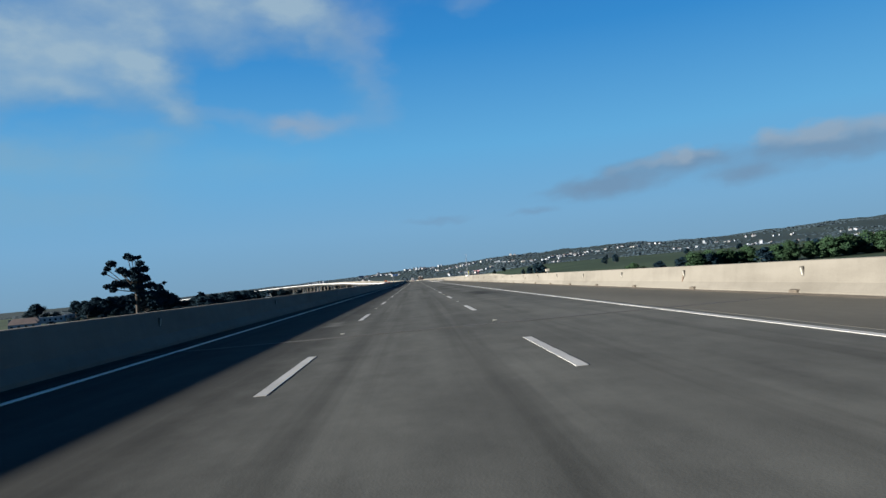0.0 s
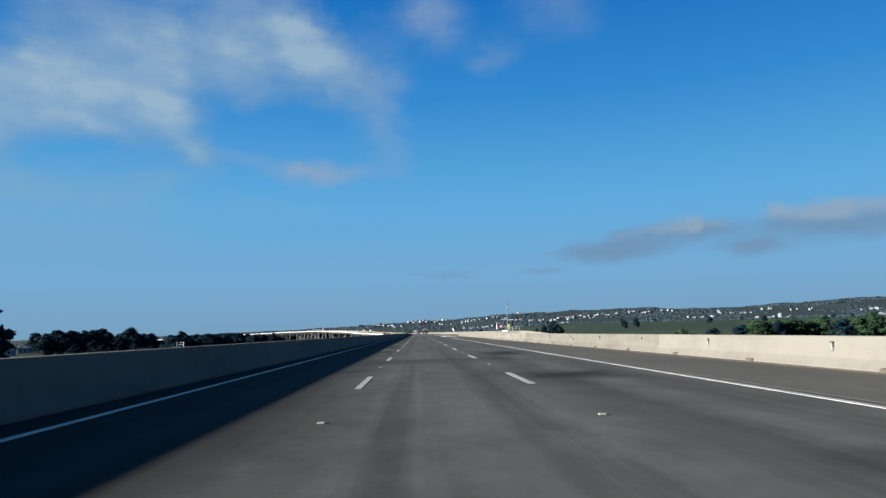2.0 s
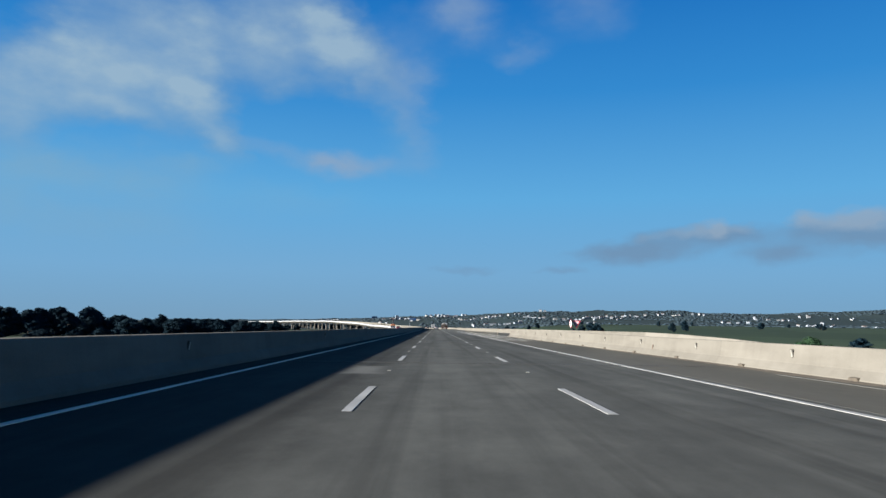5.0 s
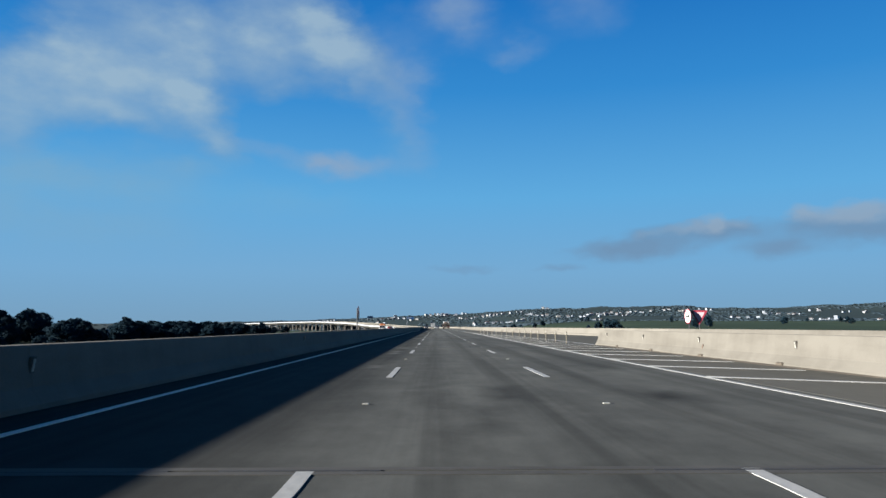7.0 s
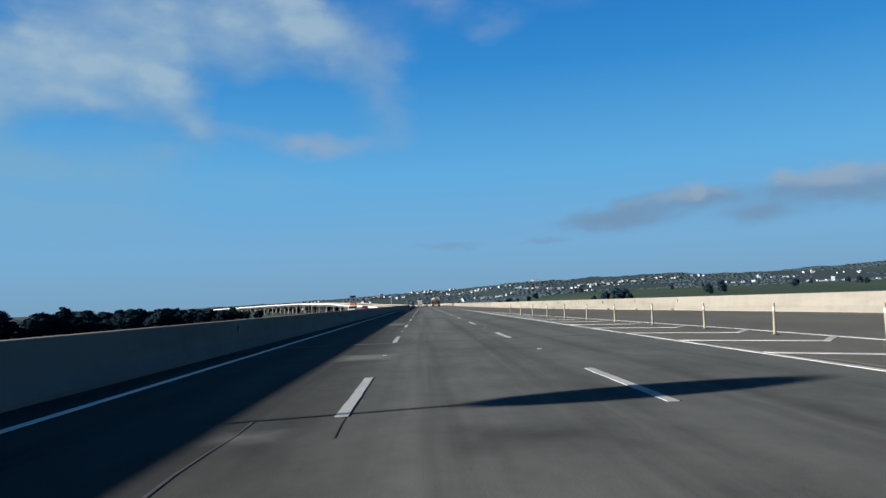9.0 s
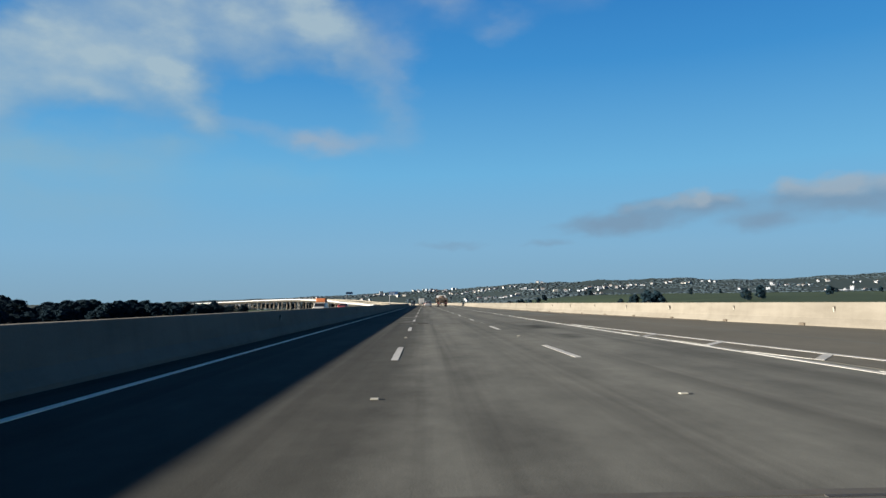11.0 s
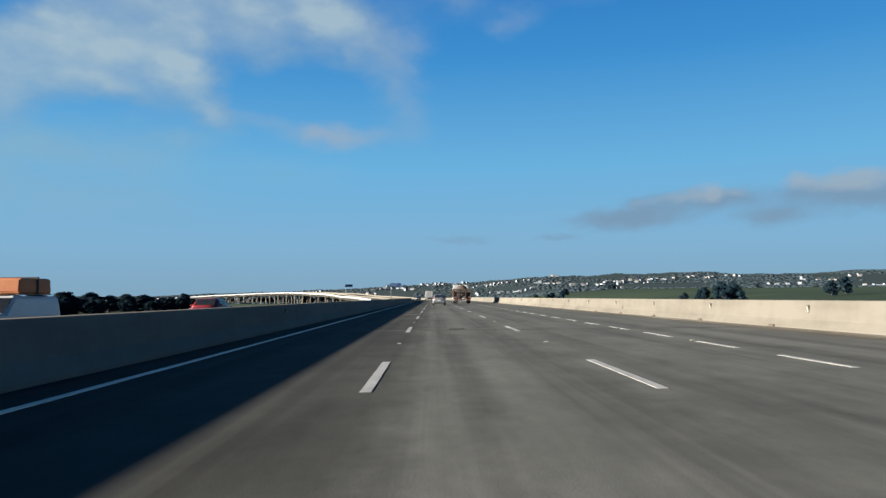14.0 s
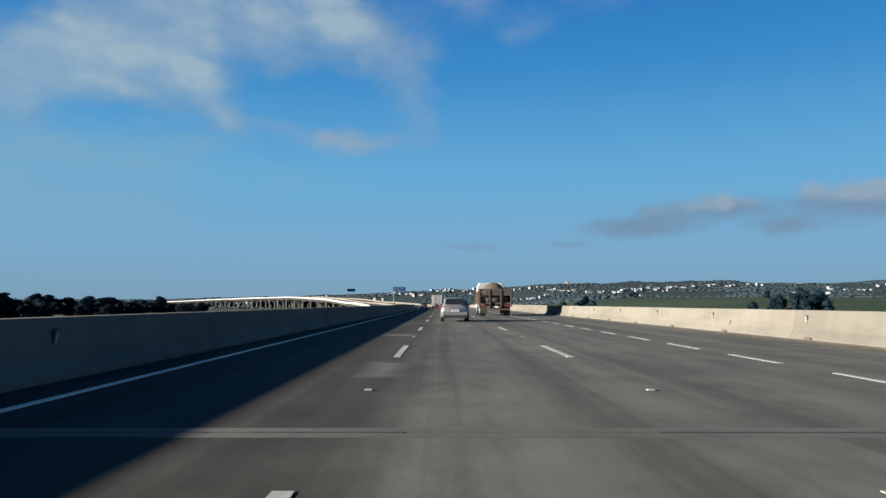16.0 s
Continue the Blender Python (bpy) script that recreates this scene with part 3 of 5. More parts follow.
def build_ramp():
    ss = [-70, -20, 20, 60, 90, 115, 130, 145, 160, 170, 180, 190, 200, 207, 215, 232, 240, 252, 265, 275, 285, 294, 303, 318, 335, 347, 360, 380, 400, 425, 450, 485, 520, 550]
    verts, faces = [], []
    for s in ss:
        x0 = 11.4 if s >= 232 else max(11.9, outer(s) - 10.0)
        z = ramp_drop(s)
        verts += [(x0, s, z), (max(x0 + 0.02, outer(s) + 0.9), s, z), (max(x0 + 0.02, outer(s) + 0.9), s, z - 1.4), (x0, s, z - 1.4)]
    for i in range(len(ss) - 1):
        for j in range(4):
            k = (j + 1) % 4
            faces.append((i * 4 + j, i * 4 + k, i * 4 + 4 + k, i * 4 + 4 + j))
    faces += [(0, 1, 2, 3), tuple(len(verts) - 4 + j for j in (3, 2, 1, 0))]
    tagged(put("ramp", mesh_of("ramp", verts, faces), SHOULDER), "grey asphalt slip road that joins the carriageway", "ramp", kind="structure")


build_ramp()


def strip(name, x0, x1, s0, s1, material, parent=None, z=0.0085, label=""):
    """A thin layer on the road."""
    return put(name, sweep(name, [(x0, z), (x1, z), (x1, 0.0), (x0, 0.0)], stations(s0, s1)), material, parent, label)


strip("shoulder", 7.5, 11.1, START, 350, SHOULDER, road, 0.003, "lighter hard shoulder asphalt")
strip("edge_line", -3.665, -3.535, START, 1500, EDGEPAINT, road)
strip("edge_line", 7.115, 7.245, START, 350, PAINT, road)
put("opposite_edge_line", sweep("opposite_edge_line", [(-6.3, -0.24), (-6.18, -0.24), (-6.18, -0.25), (-6.3, -0.25)], stations(START, 1500)), PAINT, opposite)



def worn_dash(name, half, length, seed):
    """A painted dash with slightly ragged edges."""
    rnd = random.Random(seed)
    n = 12
    verts, faces = [], []
    for i in range(n + 1):
        y = length * i / n + (rnd.uniform(-0.02, 0.02) if i in (0, n) else rnd.uniform(-0.1, 0.1))
        a, b = half + rnd.uniform(-0.007, 0.003), half + rnd.uniform(-0.007, 0.003)
        verts += [(-a, y, 0.007), (b, y, 0.007), (b + 0.001, y, 0.0015), (-a - 0.001, y, 0.0015)]
    for i in range(n):
        for j in range(4):
            k = (j + 1) % 4
            faces.append((4 * i + j, 4 * i + k, 4 * i + 4 + k, 4 * i + 4 + j))
    faces += [(0, 1, 2, 3), (4 * n + 3, 4 * n + 2, 4 * n + 1, 4 * n)]
    me = mesh_of(name, verts, faces)
    me.materials.append(PAINT)
    return me


DASHES = [worn_dash("lane_dash", 0.072, 4.12, k) for k in range(5)]
SHORTS = [worn_dash("lane_dash_short", 0.062, 2.4, 10 + k) for k in range(4)]


def lane_dash(x, s, me):
    ob = put("lane_dash", me, None, road)
    p, q = along(s, x), along(s + 2, x)
    ob.matrix_world = Matrix.Translation(p) @ pose(0, 0, 0, 0, 0, math.degrees(math.atan2(-(q - p).x, (q - p).y)))
    return ob


for k in range(-4, 62):
    lane_dash(0.0, 7.29 + 15 * k, DASHES[k % 5])
    lane_dash(3.6, 7.31 + 15 * k, DASHES[(k + 2) % 5])
for k in range(46):
    lane_dash(7.22, 354.25 + 4.325 * k, SHORTS[k % 4])


def build_stud():
    bm = bmesh.new()
    add_box(bm, -0.05, 0.05, -0.045, 0.045, 0.0, 0.02, 0.008)
    me = bpy.data.meshes.new("road_stud")
    bm.to_mesh(me)
    bm.free()
    me.materials.append(MARKER)
    return me


STUD = build_stud()
for k in range(-3, 40):
    for x in (0.0, 3.6, 7.2):
        if x > 7 and k < 23:
            continue
        put("road_stud", STUD, None, road).matrix_world = pose(x, 16.5 + 15 * k, 0)

# expansion joints: pale concrete nosing with a black rubber seal
for s in (15.5, 121.0, 156.0, 191.4, 227.0, 262.0, 297.0, 331.6, 368.6, 398.5, 433.4, 468.0, 503.0):
    pale = s in (121.0, 368.6, 433.4, 468.0)
    joint = thing("expansion_joint", "pale concrete expansion joint with a black rubber seal across the road" if pale else "worn grey expansion joint with a black rubber seal across the road",
                  "expansion joint", pose(3.2, s, 0), "bridge joints", "structure")
    part("nosing", box(-7.8, 8.1, -0.22 if pale else -0.15, -0.03, 0.0, 0.0065), PATCH if pale else JOINTGREY, joint)
    part("nosing", box(-7.8, 8.1, 0.03, 0.22 if pale else 0.15, 0.0, 0.0065), PATCH if pale else JOINTGREY, joint)
    for x0, x1 in ((-7.8, -4.3), (-3.9, -2.6), (-0.4, 2.7), (3.0, 8.1)) if int(s) % 2 else ((-7.8, -5.2), (-4.6, -3.0), (-1.9, 0.6), (1.4, 8.1)):
        part("seal", box(x0, x1, -0.025, 0.025, 0.0, 0.008), BLACK, joint, "black rubber seal")


def seam(x, s0, s1, width, seed):
    """A wavering line of tar."""
    rnd = random.Random(seed)
    verts, faces, s, o = [], [], s0, 0.0
    while s <= s1:
        w = width * rnd.uniform(0.05, 0.6)
        o += rnd.uniform(-0.03, 0.03) - o * 0.1
        verts += [(x + o - w / 2, s, 0.004), (x + o + w / 2, s, 0.004)]
        s += 0.8
    for i in range(len(verts) // 2 - 1):
        faces.append((2 * i, 2 * i + 1, 2 * i + 3, 2 * i + 2))
    put("tar_seam", mesh_of("tar_seam", verts, faces), TAR, road)


for i, (x, s0, s1, w) in enumerate([(0.05, 246, 251, 0.06), (-0.9, 240, 247.5, 0.07), (1.12, 330.4, 332.8, 0.05), (0.5, 428.5, 431.5, 0.06)]):
    seam(x, s0, s1, w, i)


def hatching():
    """White chevrons between the carriageway and the slip road."""
    def right(s):
        return 11.0 - (s - 231) * 0.0125 if s < 262 else 10.6 - (s - 262) * 0.048

    s = 200.0
    while s < 316:
        x1 = min(10.6, right(s + 1))
        bm = bmesh.new()
        w = 0.16
        apex = x1 - (0.9 if s > 231 else 0.0)
        pts = [(7.29, s + 2.3), (apex, s)]
        if s > 231:
            pts.append((x1, s + 1.3))
        for (xa, ya), (xb, yb) in zip(pts, pts[1:]):
            lo = [bm.verts.new(p) for p in ((xa, ya - w, 0.0), (xb, yb - w, 0.0), (xb, yb + w, 0.0), (xa, ya + w, 0.0))]
            hi = [bm.verts.new((v.co.x, v.co.y, 0.0085)) for v in lo]
            bm.faces.new(hi)
            for i in range(4):
                bm.faces.new((lo[i], lo[(i + 1) % 4], hi[(i + 1) % 4], hi[i]))
        part("hatch_mark", bm, PAINT, road)
        s += 4.6
    put("edge_line", sweep("gore_line", [(-0.08, 0.0095), (0.08, 0.0095), (0.08, 0.0), (-0.08, 0.0)], [231, 240, 250, 262, 275, 290, 305, 318, 327], right), PAINT, road)
    # flexible posts
    first = None
    for k in range(15):
        q = 234.9 + 4.6 * k
        x = min(10.6, right(q)) - 0.75
        m = pose(x, q, 0.0, 0, (k * 37 % 5) - 2, k * 40)
        if first is None:
            first = thing("marker_post", "cream plastic marker post with a pale band on the hatched strip", "marker post", m, "posts along the hatched strip")
            b = bmesh.new()
            add_rod(b, (0, 0, 0.02), (0, 0, 0.8), 0.04, 0.03, 10)
            add_rod(b, (0, 0, 0.8), (0, 0, 0.83), 0.03, 0.016, 10)
            part("post", b, CREAM, first)
            part("base", rod((0, 0, 0), (0, 0, 0.03), 0.1, 0.085, 12), BLACK, first)
            part("band", rod((0, 0, 0.62), (0, 0, 0.72), 0.0345, 0.0335, 10), MARKER, first, "pale reflective band")
        else:
            copy_thing(first, m)


hatching()

# ---------------------------------------------------------------- concrete barriers
JERSEY = [(0, 0), (0, 0.075), (0.16, 0.31), (0.24, 0.89), (0.26, 0.91), (0.4, 0.91), (0.42, 0.89), (0.5, 0.31), (0.66, 0.075), (0.66, 0)]


MEDIAN = [(0, 0), (0, 0.075), (0.16, 0.31), (0.24, 0.89), (0.26, 0.91), (0.64, 0.91), (0.66, 0.89), (0.74, 0.31), (0.9, 0.075), (0.9, 0)]


def barrier(name, label, face, s0, s1, step, offset=None, flip=False, top=0.91, foot=0.0, profile=JERSEY):
    root = thing(name, label, "barrier", None, "", "structure")
    prof = [((face - x) if flip else (face + x), z * top / 0.91 if z else foot) for x, z in profile]
    s = s0
    while s < s1 - 0.1:
        e = min(s1, s + (step if s < BEND else 60))
        put("barrier_section", sweep("barrier_section", prof, stations(s, e - 0.006, 10), offset), CONCRETE, root)
        s = e
    return root


def right_top(s):
    k = min(1.0, max(0.0, (s - 130) / 80))
    return 0.77 + 0.14 * k * k * (3 - 2 * k)


def right_shift(s):
    return -0.28 * min(1.0, max(0.0, (85 - s) / 60))


right_bar = barrier("barrier_right", "sunlit pale concrete safety barrier beside the hard shoulder", 10.95, START, 229.8, 38)
for section in right_bar.children:
    for v in section.data.vertices:
        v.co.z *= right_top(v.co.y) / 0.91
        v.co.x += right_shift(v.co.y)
outer_bar = barrier("barrier_ramp", "sunlit pale concrete safety barrier beyond the slip road", 0, -70, END, 40, outer)
for section in outer_bar.children:
    for v in section.data.vertices:
        v.co.z += ramp_drop(v.co.y)
median = barrier("barrier_median", "broad concrete safety barrier in shade along the median", -4.52, START, END, 38, None, True, 0.9, 0.0, MEDIAN)
barrier("barrier_far", "concrete safety barrier beyond the oncoming carriageway", -16.9, START, END, 38, None, True, 0.36, -0.26)

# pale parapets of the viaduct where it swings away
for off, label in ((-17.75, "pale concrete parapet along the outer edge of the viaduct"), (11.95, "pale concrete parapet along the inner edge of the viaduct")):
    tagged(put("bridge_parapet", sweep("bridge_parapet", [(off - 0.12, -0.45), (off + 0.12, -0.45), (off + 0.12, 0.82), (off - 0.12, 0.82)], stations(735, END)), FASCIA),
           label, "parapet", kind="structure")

# sloped nose at the start of the gap
nose = bmesh.new()
a = [nose.verts.new((10.95 + x, 229.78, z)) for x, z in JERSEY]
b = [nose.verts.new((10.95 + x * 0.9 + 0.03, 231.2, min(z, 0.66))) for x, z in JERSEY]
for i in range(len(a) - 1):
    nose.faces.new((a[i], a[i + 1], b[i + 1], b[i]))
nose.faces.new(b)
nose.faces.new(list(reversed(a)))
part("barrier_nose", nose, CONCRETE, right_bar, "sloped end of the barrier")


def build_reflector():
    bm = bmesh.new()
    add_box(bm, -0.02, 0.03, -0.06, 0.06, -0.12, 0.12, 0.012)
    back = bpy.data.meshes.new("reflector_holder")
    bm.to_mesh(back)
    bm.free()
    back.materials.append(DULL)
    bm = bmesh.new()
    add_box(bm, -0.027, -0.018, -0.028, 0.028, -0.09, 0.09, 0.0)
    face = bpy.data.meshes.new("reflector_face")
    bm.to_mesh(face)
    bm.free()
    face.materials.append(MARKER)
    return back, face


HOLDER, FACE = build_reflector()


def reflector(root, x, s, z=0.62, turn=0, lean=-8):
    ob = put("reflector", HOLDER, None, root)
    ob.matrix_world = pose(x, s, z, 0, lean, turn)
    f = put("reflector_face", FACE, None, ob)


for k in range(0, 29):
    s = 16 + 7.6 * k
    reflector(right_bar, 11.135 + right_shift(s), s, 0.68 * right_top(s))
for k in range(36, 72):
    s = 16 + 7.6 * k
    p = along(s, outer(s) + 0.19, 0)
    reflector(outer_bar, p.x, p.y, 0.64)
for s in (18.0, 33.5, 61.0, 90.7, 110.0, 128.0, 150.0, 172.0, 196.0, 218.0, 240.8, 262.0, 290.0, 320.3, 351.6, 379.4, 401.2, 415.8, 437.8, 460.0):
    reflector(median, -4.705, s, 0.62, 180)


def build_drain():
    """A drain mouth at the foot of the barrier with silt in it."""
    bm = bmesh.new()
    add_box(bm, -0.05, 0.12, -0.2, 0.2, 0.0, 0.11, 0.02)
    for v in bm.verts:
        v.co += Vector(noise.noise_vector(v.co * 6)) * 0.03
        v.co.z = max(0.0, v.co.z)
    me = bpy.data.meshes.new("drain_mouth")
    bm.to_mesh(me)
    bm.free()
    me.materials.append(DIRT)
    return me


DRAIN = build_drain()
for k in range(0, 34):
    put("drain_mouth", DRAIN, None, right_bar).matrix_world = pose(10.95 + right_shift(16.1 + 6.35 * k), 16.1 + 6.35 * k, 0, 0, 0, 0)
for k in range(0, 42):
    s = 290 + 6.35 * k
    p = along(s, outer(s))
    put("drain_mouth", DRAIN, None, outer_bar).matrix_world = pose(p.x, p.y, 0)
for i, (root, s) in enumerate(((right_bar, 23.7), (right_bar, 60.5), (right_bar, 98.7), (right_bar, 128.2), (right_bar, 166.0), (right_bar, 213.2), (outer_bar, 380.5), (outer_bar, 417.2), (outer_bar, 455.0))):
    x = 10.95 + right_shift(s) if root is right_bar else outer(s)
    b = bmesh.new()
    add_box(b, -0.025, 0.02, -0.035, 0.035, -0.13, 0.13, 0.01)
    h = part("lifting_hook", b, RUST, root, "rusty steel loop")
    h.matrix_world = pose(x + 0.175, s, 0.36) @ pose(0, 0, 0, 35, 0, 0)

put("gutter", sweep("gutter", [(10.3, 0.012), (10.36, 0.016), (10.36, 0.0), (10.3, 0.0)], stations(128, 152, 10)), PATCH, right_bar, "pale concrete gutter edge")
# a low strip of concrete at the foot of the outer barrier
put("gutter", sweep("gutter", [(-0.3, 0.03), (0.02, 0.035), (0.02, 0.0), (-0.32, 0.0)], stations(330, 640, 10), outer), CONCRETE, outer_bar, "pale concrete gutter")


def silt(root, x_of, s0, s1, seed, side=-1):
    """Dirt that has gathered at the foot of a barrier, with a ragged edge."""
    rnd = random.Random(seed)
    verts, faces, s, w = [], [], s0, 0.15
    while s < s1:
        w = min(0.42, max(0.04, w + rnd.uniform(-0.09, 0.09)))
        x = x_of(s)
        verts += [along(s, x + 0.03, 0.03), along(s, x - w * 0.4, 0.016 + rnd.uniform(0, 0.012)), along(s, x - w, 0.004)]
        s += 0.7
    for i in range(len(verts) // 3 - 1):
        for j in range(2):
            faces.append((3 * i + j, 3 * i + j + 1, 3 * i + j + 4, 3 * i + j + 3))
    put("silt", mesh_of("silt", verts, faces), DIRT, root, "brown silt along the foot")


silt(right_bar, lambda s: 10.95 + right_shift(s), START, 229, 4)
silt(outer_bar, lambda s: outer(s) - 0.3, 330, 560, 5)
# piers below the bend
PIER = None
for k in range(54):
    s = -40 + 36 * k
    for off in (-14.5, -8.5, 2.5, 8.5):
        p = along(s, off, -2.15)
        if PIER is None:
            PIER = thing("bridge_pier", "pale round concrete pier below the bridge deck", "bridge pier", Matrix.Translation(p), "bridge piers", "structure")
            part("column", rod((0, 0, -17.0), (0, 0, -0.5), 0.75, 0.7, 12), DECK, PIER, "", True)
            part("pier_cap", box(-1.5, 1.5, -0.9, 0.9, -0.55, 0.1, 0.06), DECK, PIER)
        else:
            copy_thing(PIER, Matrix.Translation(p))

CREAMBOX = surface("cream_metal", (0.3, 0.28, 0.24), (0.4, 0.37, 0.31), 0.5, big=3, small=20, bump=0.03)

# ---------------------------------------------------------------- signs and roadside things


def disc(r, y0, y1, sides=40):
    return rod((0, y0, 0), (0, y1, 0), r, None, sides)


def arrow(length, width, y0, y1):
    """An arrow that points to +x, as a thin plate."""
    pts = [(-length / 2, -width / 6), (length * 0.12, -width / 6), (length * 0.12, -width / 2), (length / 2, 0), (length * 0.12, width / 2), (length * 0.12, width / 6), (-length / 2, width / 6)]
    bm = bmesh.new()
    f = [bm.verts.new((x, y0, z)) for x, z in pts]
    b = [bm.verts.new((x, y1, z)) for x, z in pts]
    bm.faces.new(f)
    bm.faces.new(list(reversed(b)))
    for i in range(len(pts)):
        bm.faces.new((f[i], b[i], b[(i + 1) % len(pts)], f[(i + 1) % len(pts)]))
    return bm


def ring(r_in, r_out, y0, y1, n=40):
    bm = bmesh.new()
    rows = []
    for r, y in ((r_in, y0), (r_out, y0), (r_out, y1), (r_in, y1)):
        rows.append([bm.verts.new((r * math.cos(2 * math.pi * i / n), y, r * math.sin(2 * math.pi * i / n))) for i in range(n)])
    for k in range(4):
        a, b = rows[k], rows[(k + 1) % 4]
        for i in range(n):
            bm.faces.new((a[i], a[(i + 1) % n], b[(i + 1) % n], b[i]))
    return bm


def round_sign(label, m, r, post_down, post_material):
    t = thing("round_road_sign", label, "road sign", m)
    part("plate", disc(r, -0.008, 0.0), WHITE, t, "white round plate")
    part("plate_back", disc(r * 0.99, 0.001, 0.012), DARKPOST, t, "dark back of the plate")
    part("border", ring(r * 0.86, r * 1.0, -0.012, 0.0), RED, t, "dark red border")
    part("arrow", arrow(r * 1.25, r * 0.7, -0.02, -0.004), BLACK, t, "black arrow")
    part("post", rod((0, 0.11, -post_down), (0, 0.11, r * 0.7), 0.05, None, 10), post_material, t)
    part("bracket", box(-0.12, 0.12, 0.012, 0.07, -0.03, 0.03), STEEL, t)
    return t


round_sign("round white sign with black arrow on a post above the median",
           pose(-5.25, 246.2, 2.22, 0, 0, 90), 0.6, 2.2, DARKPOST)
round_sign("round white sign with black arrow beside the slip road",
           pose(22.2, 247.0, 1.95, 0, 0, -84), 0.62, 3.6, DARKPOST)


def yield_sign():
    t = thing("yield_sign", "inverted red triangle sign with a pale centre beside the slip road", "road sign", pose(23.05, 246.7, 2.0, 0, 0, -25))

    def tri(r, y0, y1):
        bm = bmesh.new()
        pts = [(-r, r * 0.62), (r, r * 0.62), (0, -r * 1.1)]
        f = [bm.verts.new((x, y0, z)) for x, z in pts]
        b = [bm.verts.new((x, y1, z)) for x, z in pts]
        bm.faces.new(f)
        bm.faces.new(list(reversed(b)))
        for i in range(3):
            bm.faces.new((f[i], b[i], b[(i + 1) % 3], f[(i + 1) % 3]))
        bmesh.ops.bevel(bm, geom=[e for e in bm.edges if abs(e.verts[0].co.y - e.verts[1].co.y) > 0.005], offset=0.06, segments=3, affect="EDGES")
        return bm

    part("plate", tri(0.7, -0.005, 0.01), RED, t, "red triangle")
    part("plate_back", tri(0.72, 0.011, 0.03), DARKPOST, t, "dark back of the plate")
    part("centre", tri(0.47, -0.012, -0.004), PINK, t, "pale pink centre")
    part("post", rod((0, 0.05, -3.5), (0, 0.05, 0.3), 0.05, None, 10), DARKPOST, t)


yield_sign()


def gantry_sign(m, width, tall, post):
    t = thing("direction_sign", "blue direction sign panel on a tall grey post", "road sign", m)
    part("panel", box(-0.4, width, -0.03, 0.03, -tall / 2, tall / 2, 0.02), SIGNBLUE, t, "blue panel with pale bars of text")
    for w, z in ((0.7, 0.2), (0.5, -0.18)):
        part("text_bar", box(0.1, width * w, -0.045, -0.03, tall * z - 0.07, tall * z + 0.07), MARKER, t)
    part("post", rod((0, 0.2, -post), (0, 0.2, tall / 2), 0.2, 0.14, 12), GREYPOLE, t)
    part("arm", box(-0.1, width, 0.04, 0.16, -0.08, 0.08), GREYPOLE, t)


gantry_sign(pose(-20.3, 752, 7.4), 5.2, 1.9, 7.4)
gantry_sign(pose(-74, 1012, 11.5, 0, 0, 15), 6.0, 2.2, 9.0)


def gauge_station():
    t = thing("gauge_platform", "small railed steel platform with a tall pole behind the barrier", "platform", pose(11.78, 138.9, 0))
    for y in (5.55, 1.9, -1.65):
        part("rail_post", rod((0.07, y, 0.3), (0.07, y, 1.53), 0.028), STEEL, t)
        part("rail_post", rod((1.3, y, 0.3), (1.3, y, 1.53), 0.028), STEEL, t)
    for x in (0.07, 1.3):
        part("rail", rod((x, -1.65, 1.52), (x, 5.55, 1.52), 0.024), STEEL, t)
        part("rail", rod((x, -1.65, 1.27), (x, 5.55, 1.27), 0.018), STEEL, t)
    for y in (5.55, -1.65):
        part("end_rail", rod((0.07, y, 1.52), (1.3, y, 1.52), 0.024), STEEL, t)
    part("floor_plate", box(-0.1, 1.4, -1.75, 5.65, 0.3, 0.36), STEEL, t)
    part("kick_board", box(0.05, 0.08, -0.2, 5.5, 0.95, 1.08), WHITE, t, "narrow white board")
    part("lone_post", rod((0.1, -4.4, -0.6), (0.1, -4.4, 1.45), 0.05), STEEL, t)
    part("lone_post_cap", box(0.0, 0.2, -4.55, -4.25, 1.4, 1.5), STEEL, t)
    b = rod((0.06, -0.35, 0.2), (0.06, -0.35, 3.9), 0.055, 0.045, 12)
    add_rod(b, (0.06, -0.35, 3.9), (0.06, -0.35, 5.05), 0.03, 0.028, 10)
    part("pole", b, GREYPOLE, t, "tall grey steel pole")
    part("clamp", box(-0.1, 0.18, -0.45, -0.25, 4.05, 4.16), GREYPOLE, t)
    part("instrument_box", box(0.05, 0.35, -0.76, -0.48, 1.2, 1.8, 0.02), GREYPOLE, t)
    y = bmesh.new()
    pts = [(0.1, -0.8, 1.22), (0.1, -1.12, 1.18), (0.1, -1.26, 1.8), (0.1, -0.82, 1.78)]
    f = [y.verts.new(p) for p in pts]
    g = [y.verts.new((p[0] + 0.18, p[1], p[2])) for p in pts]
    y.faces.new(f)
    y.faces.new(list(reversed(g)))
    for i in range(4):
        y.faces.new((f[i], g[i], g[(i + 1) % 4], f[(i + 1) % 4]))
    part("yellow_case", y, YELLOW, t, "bright yellow case")


gauge_station()


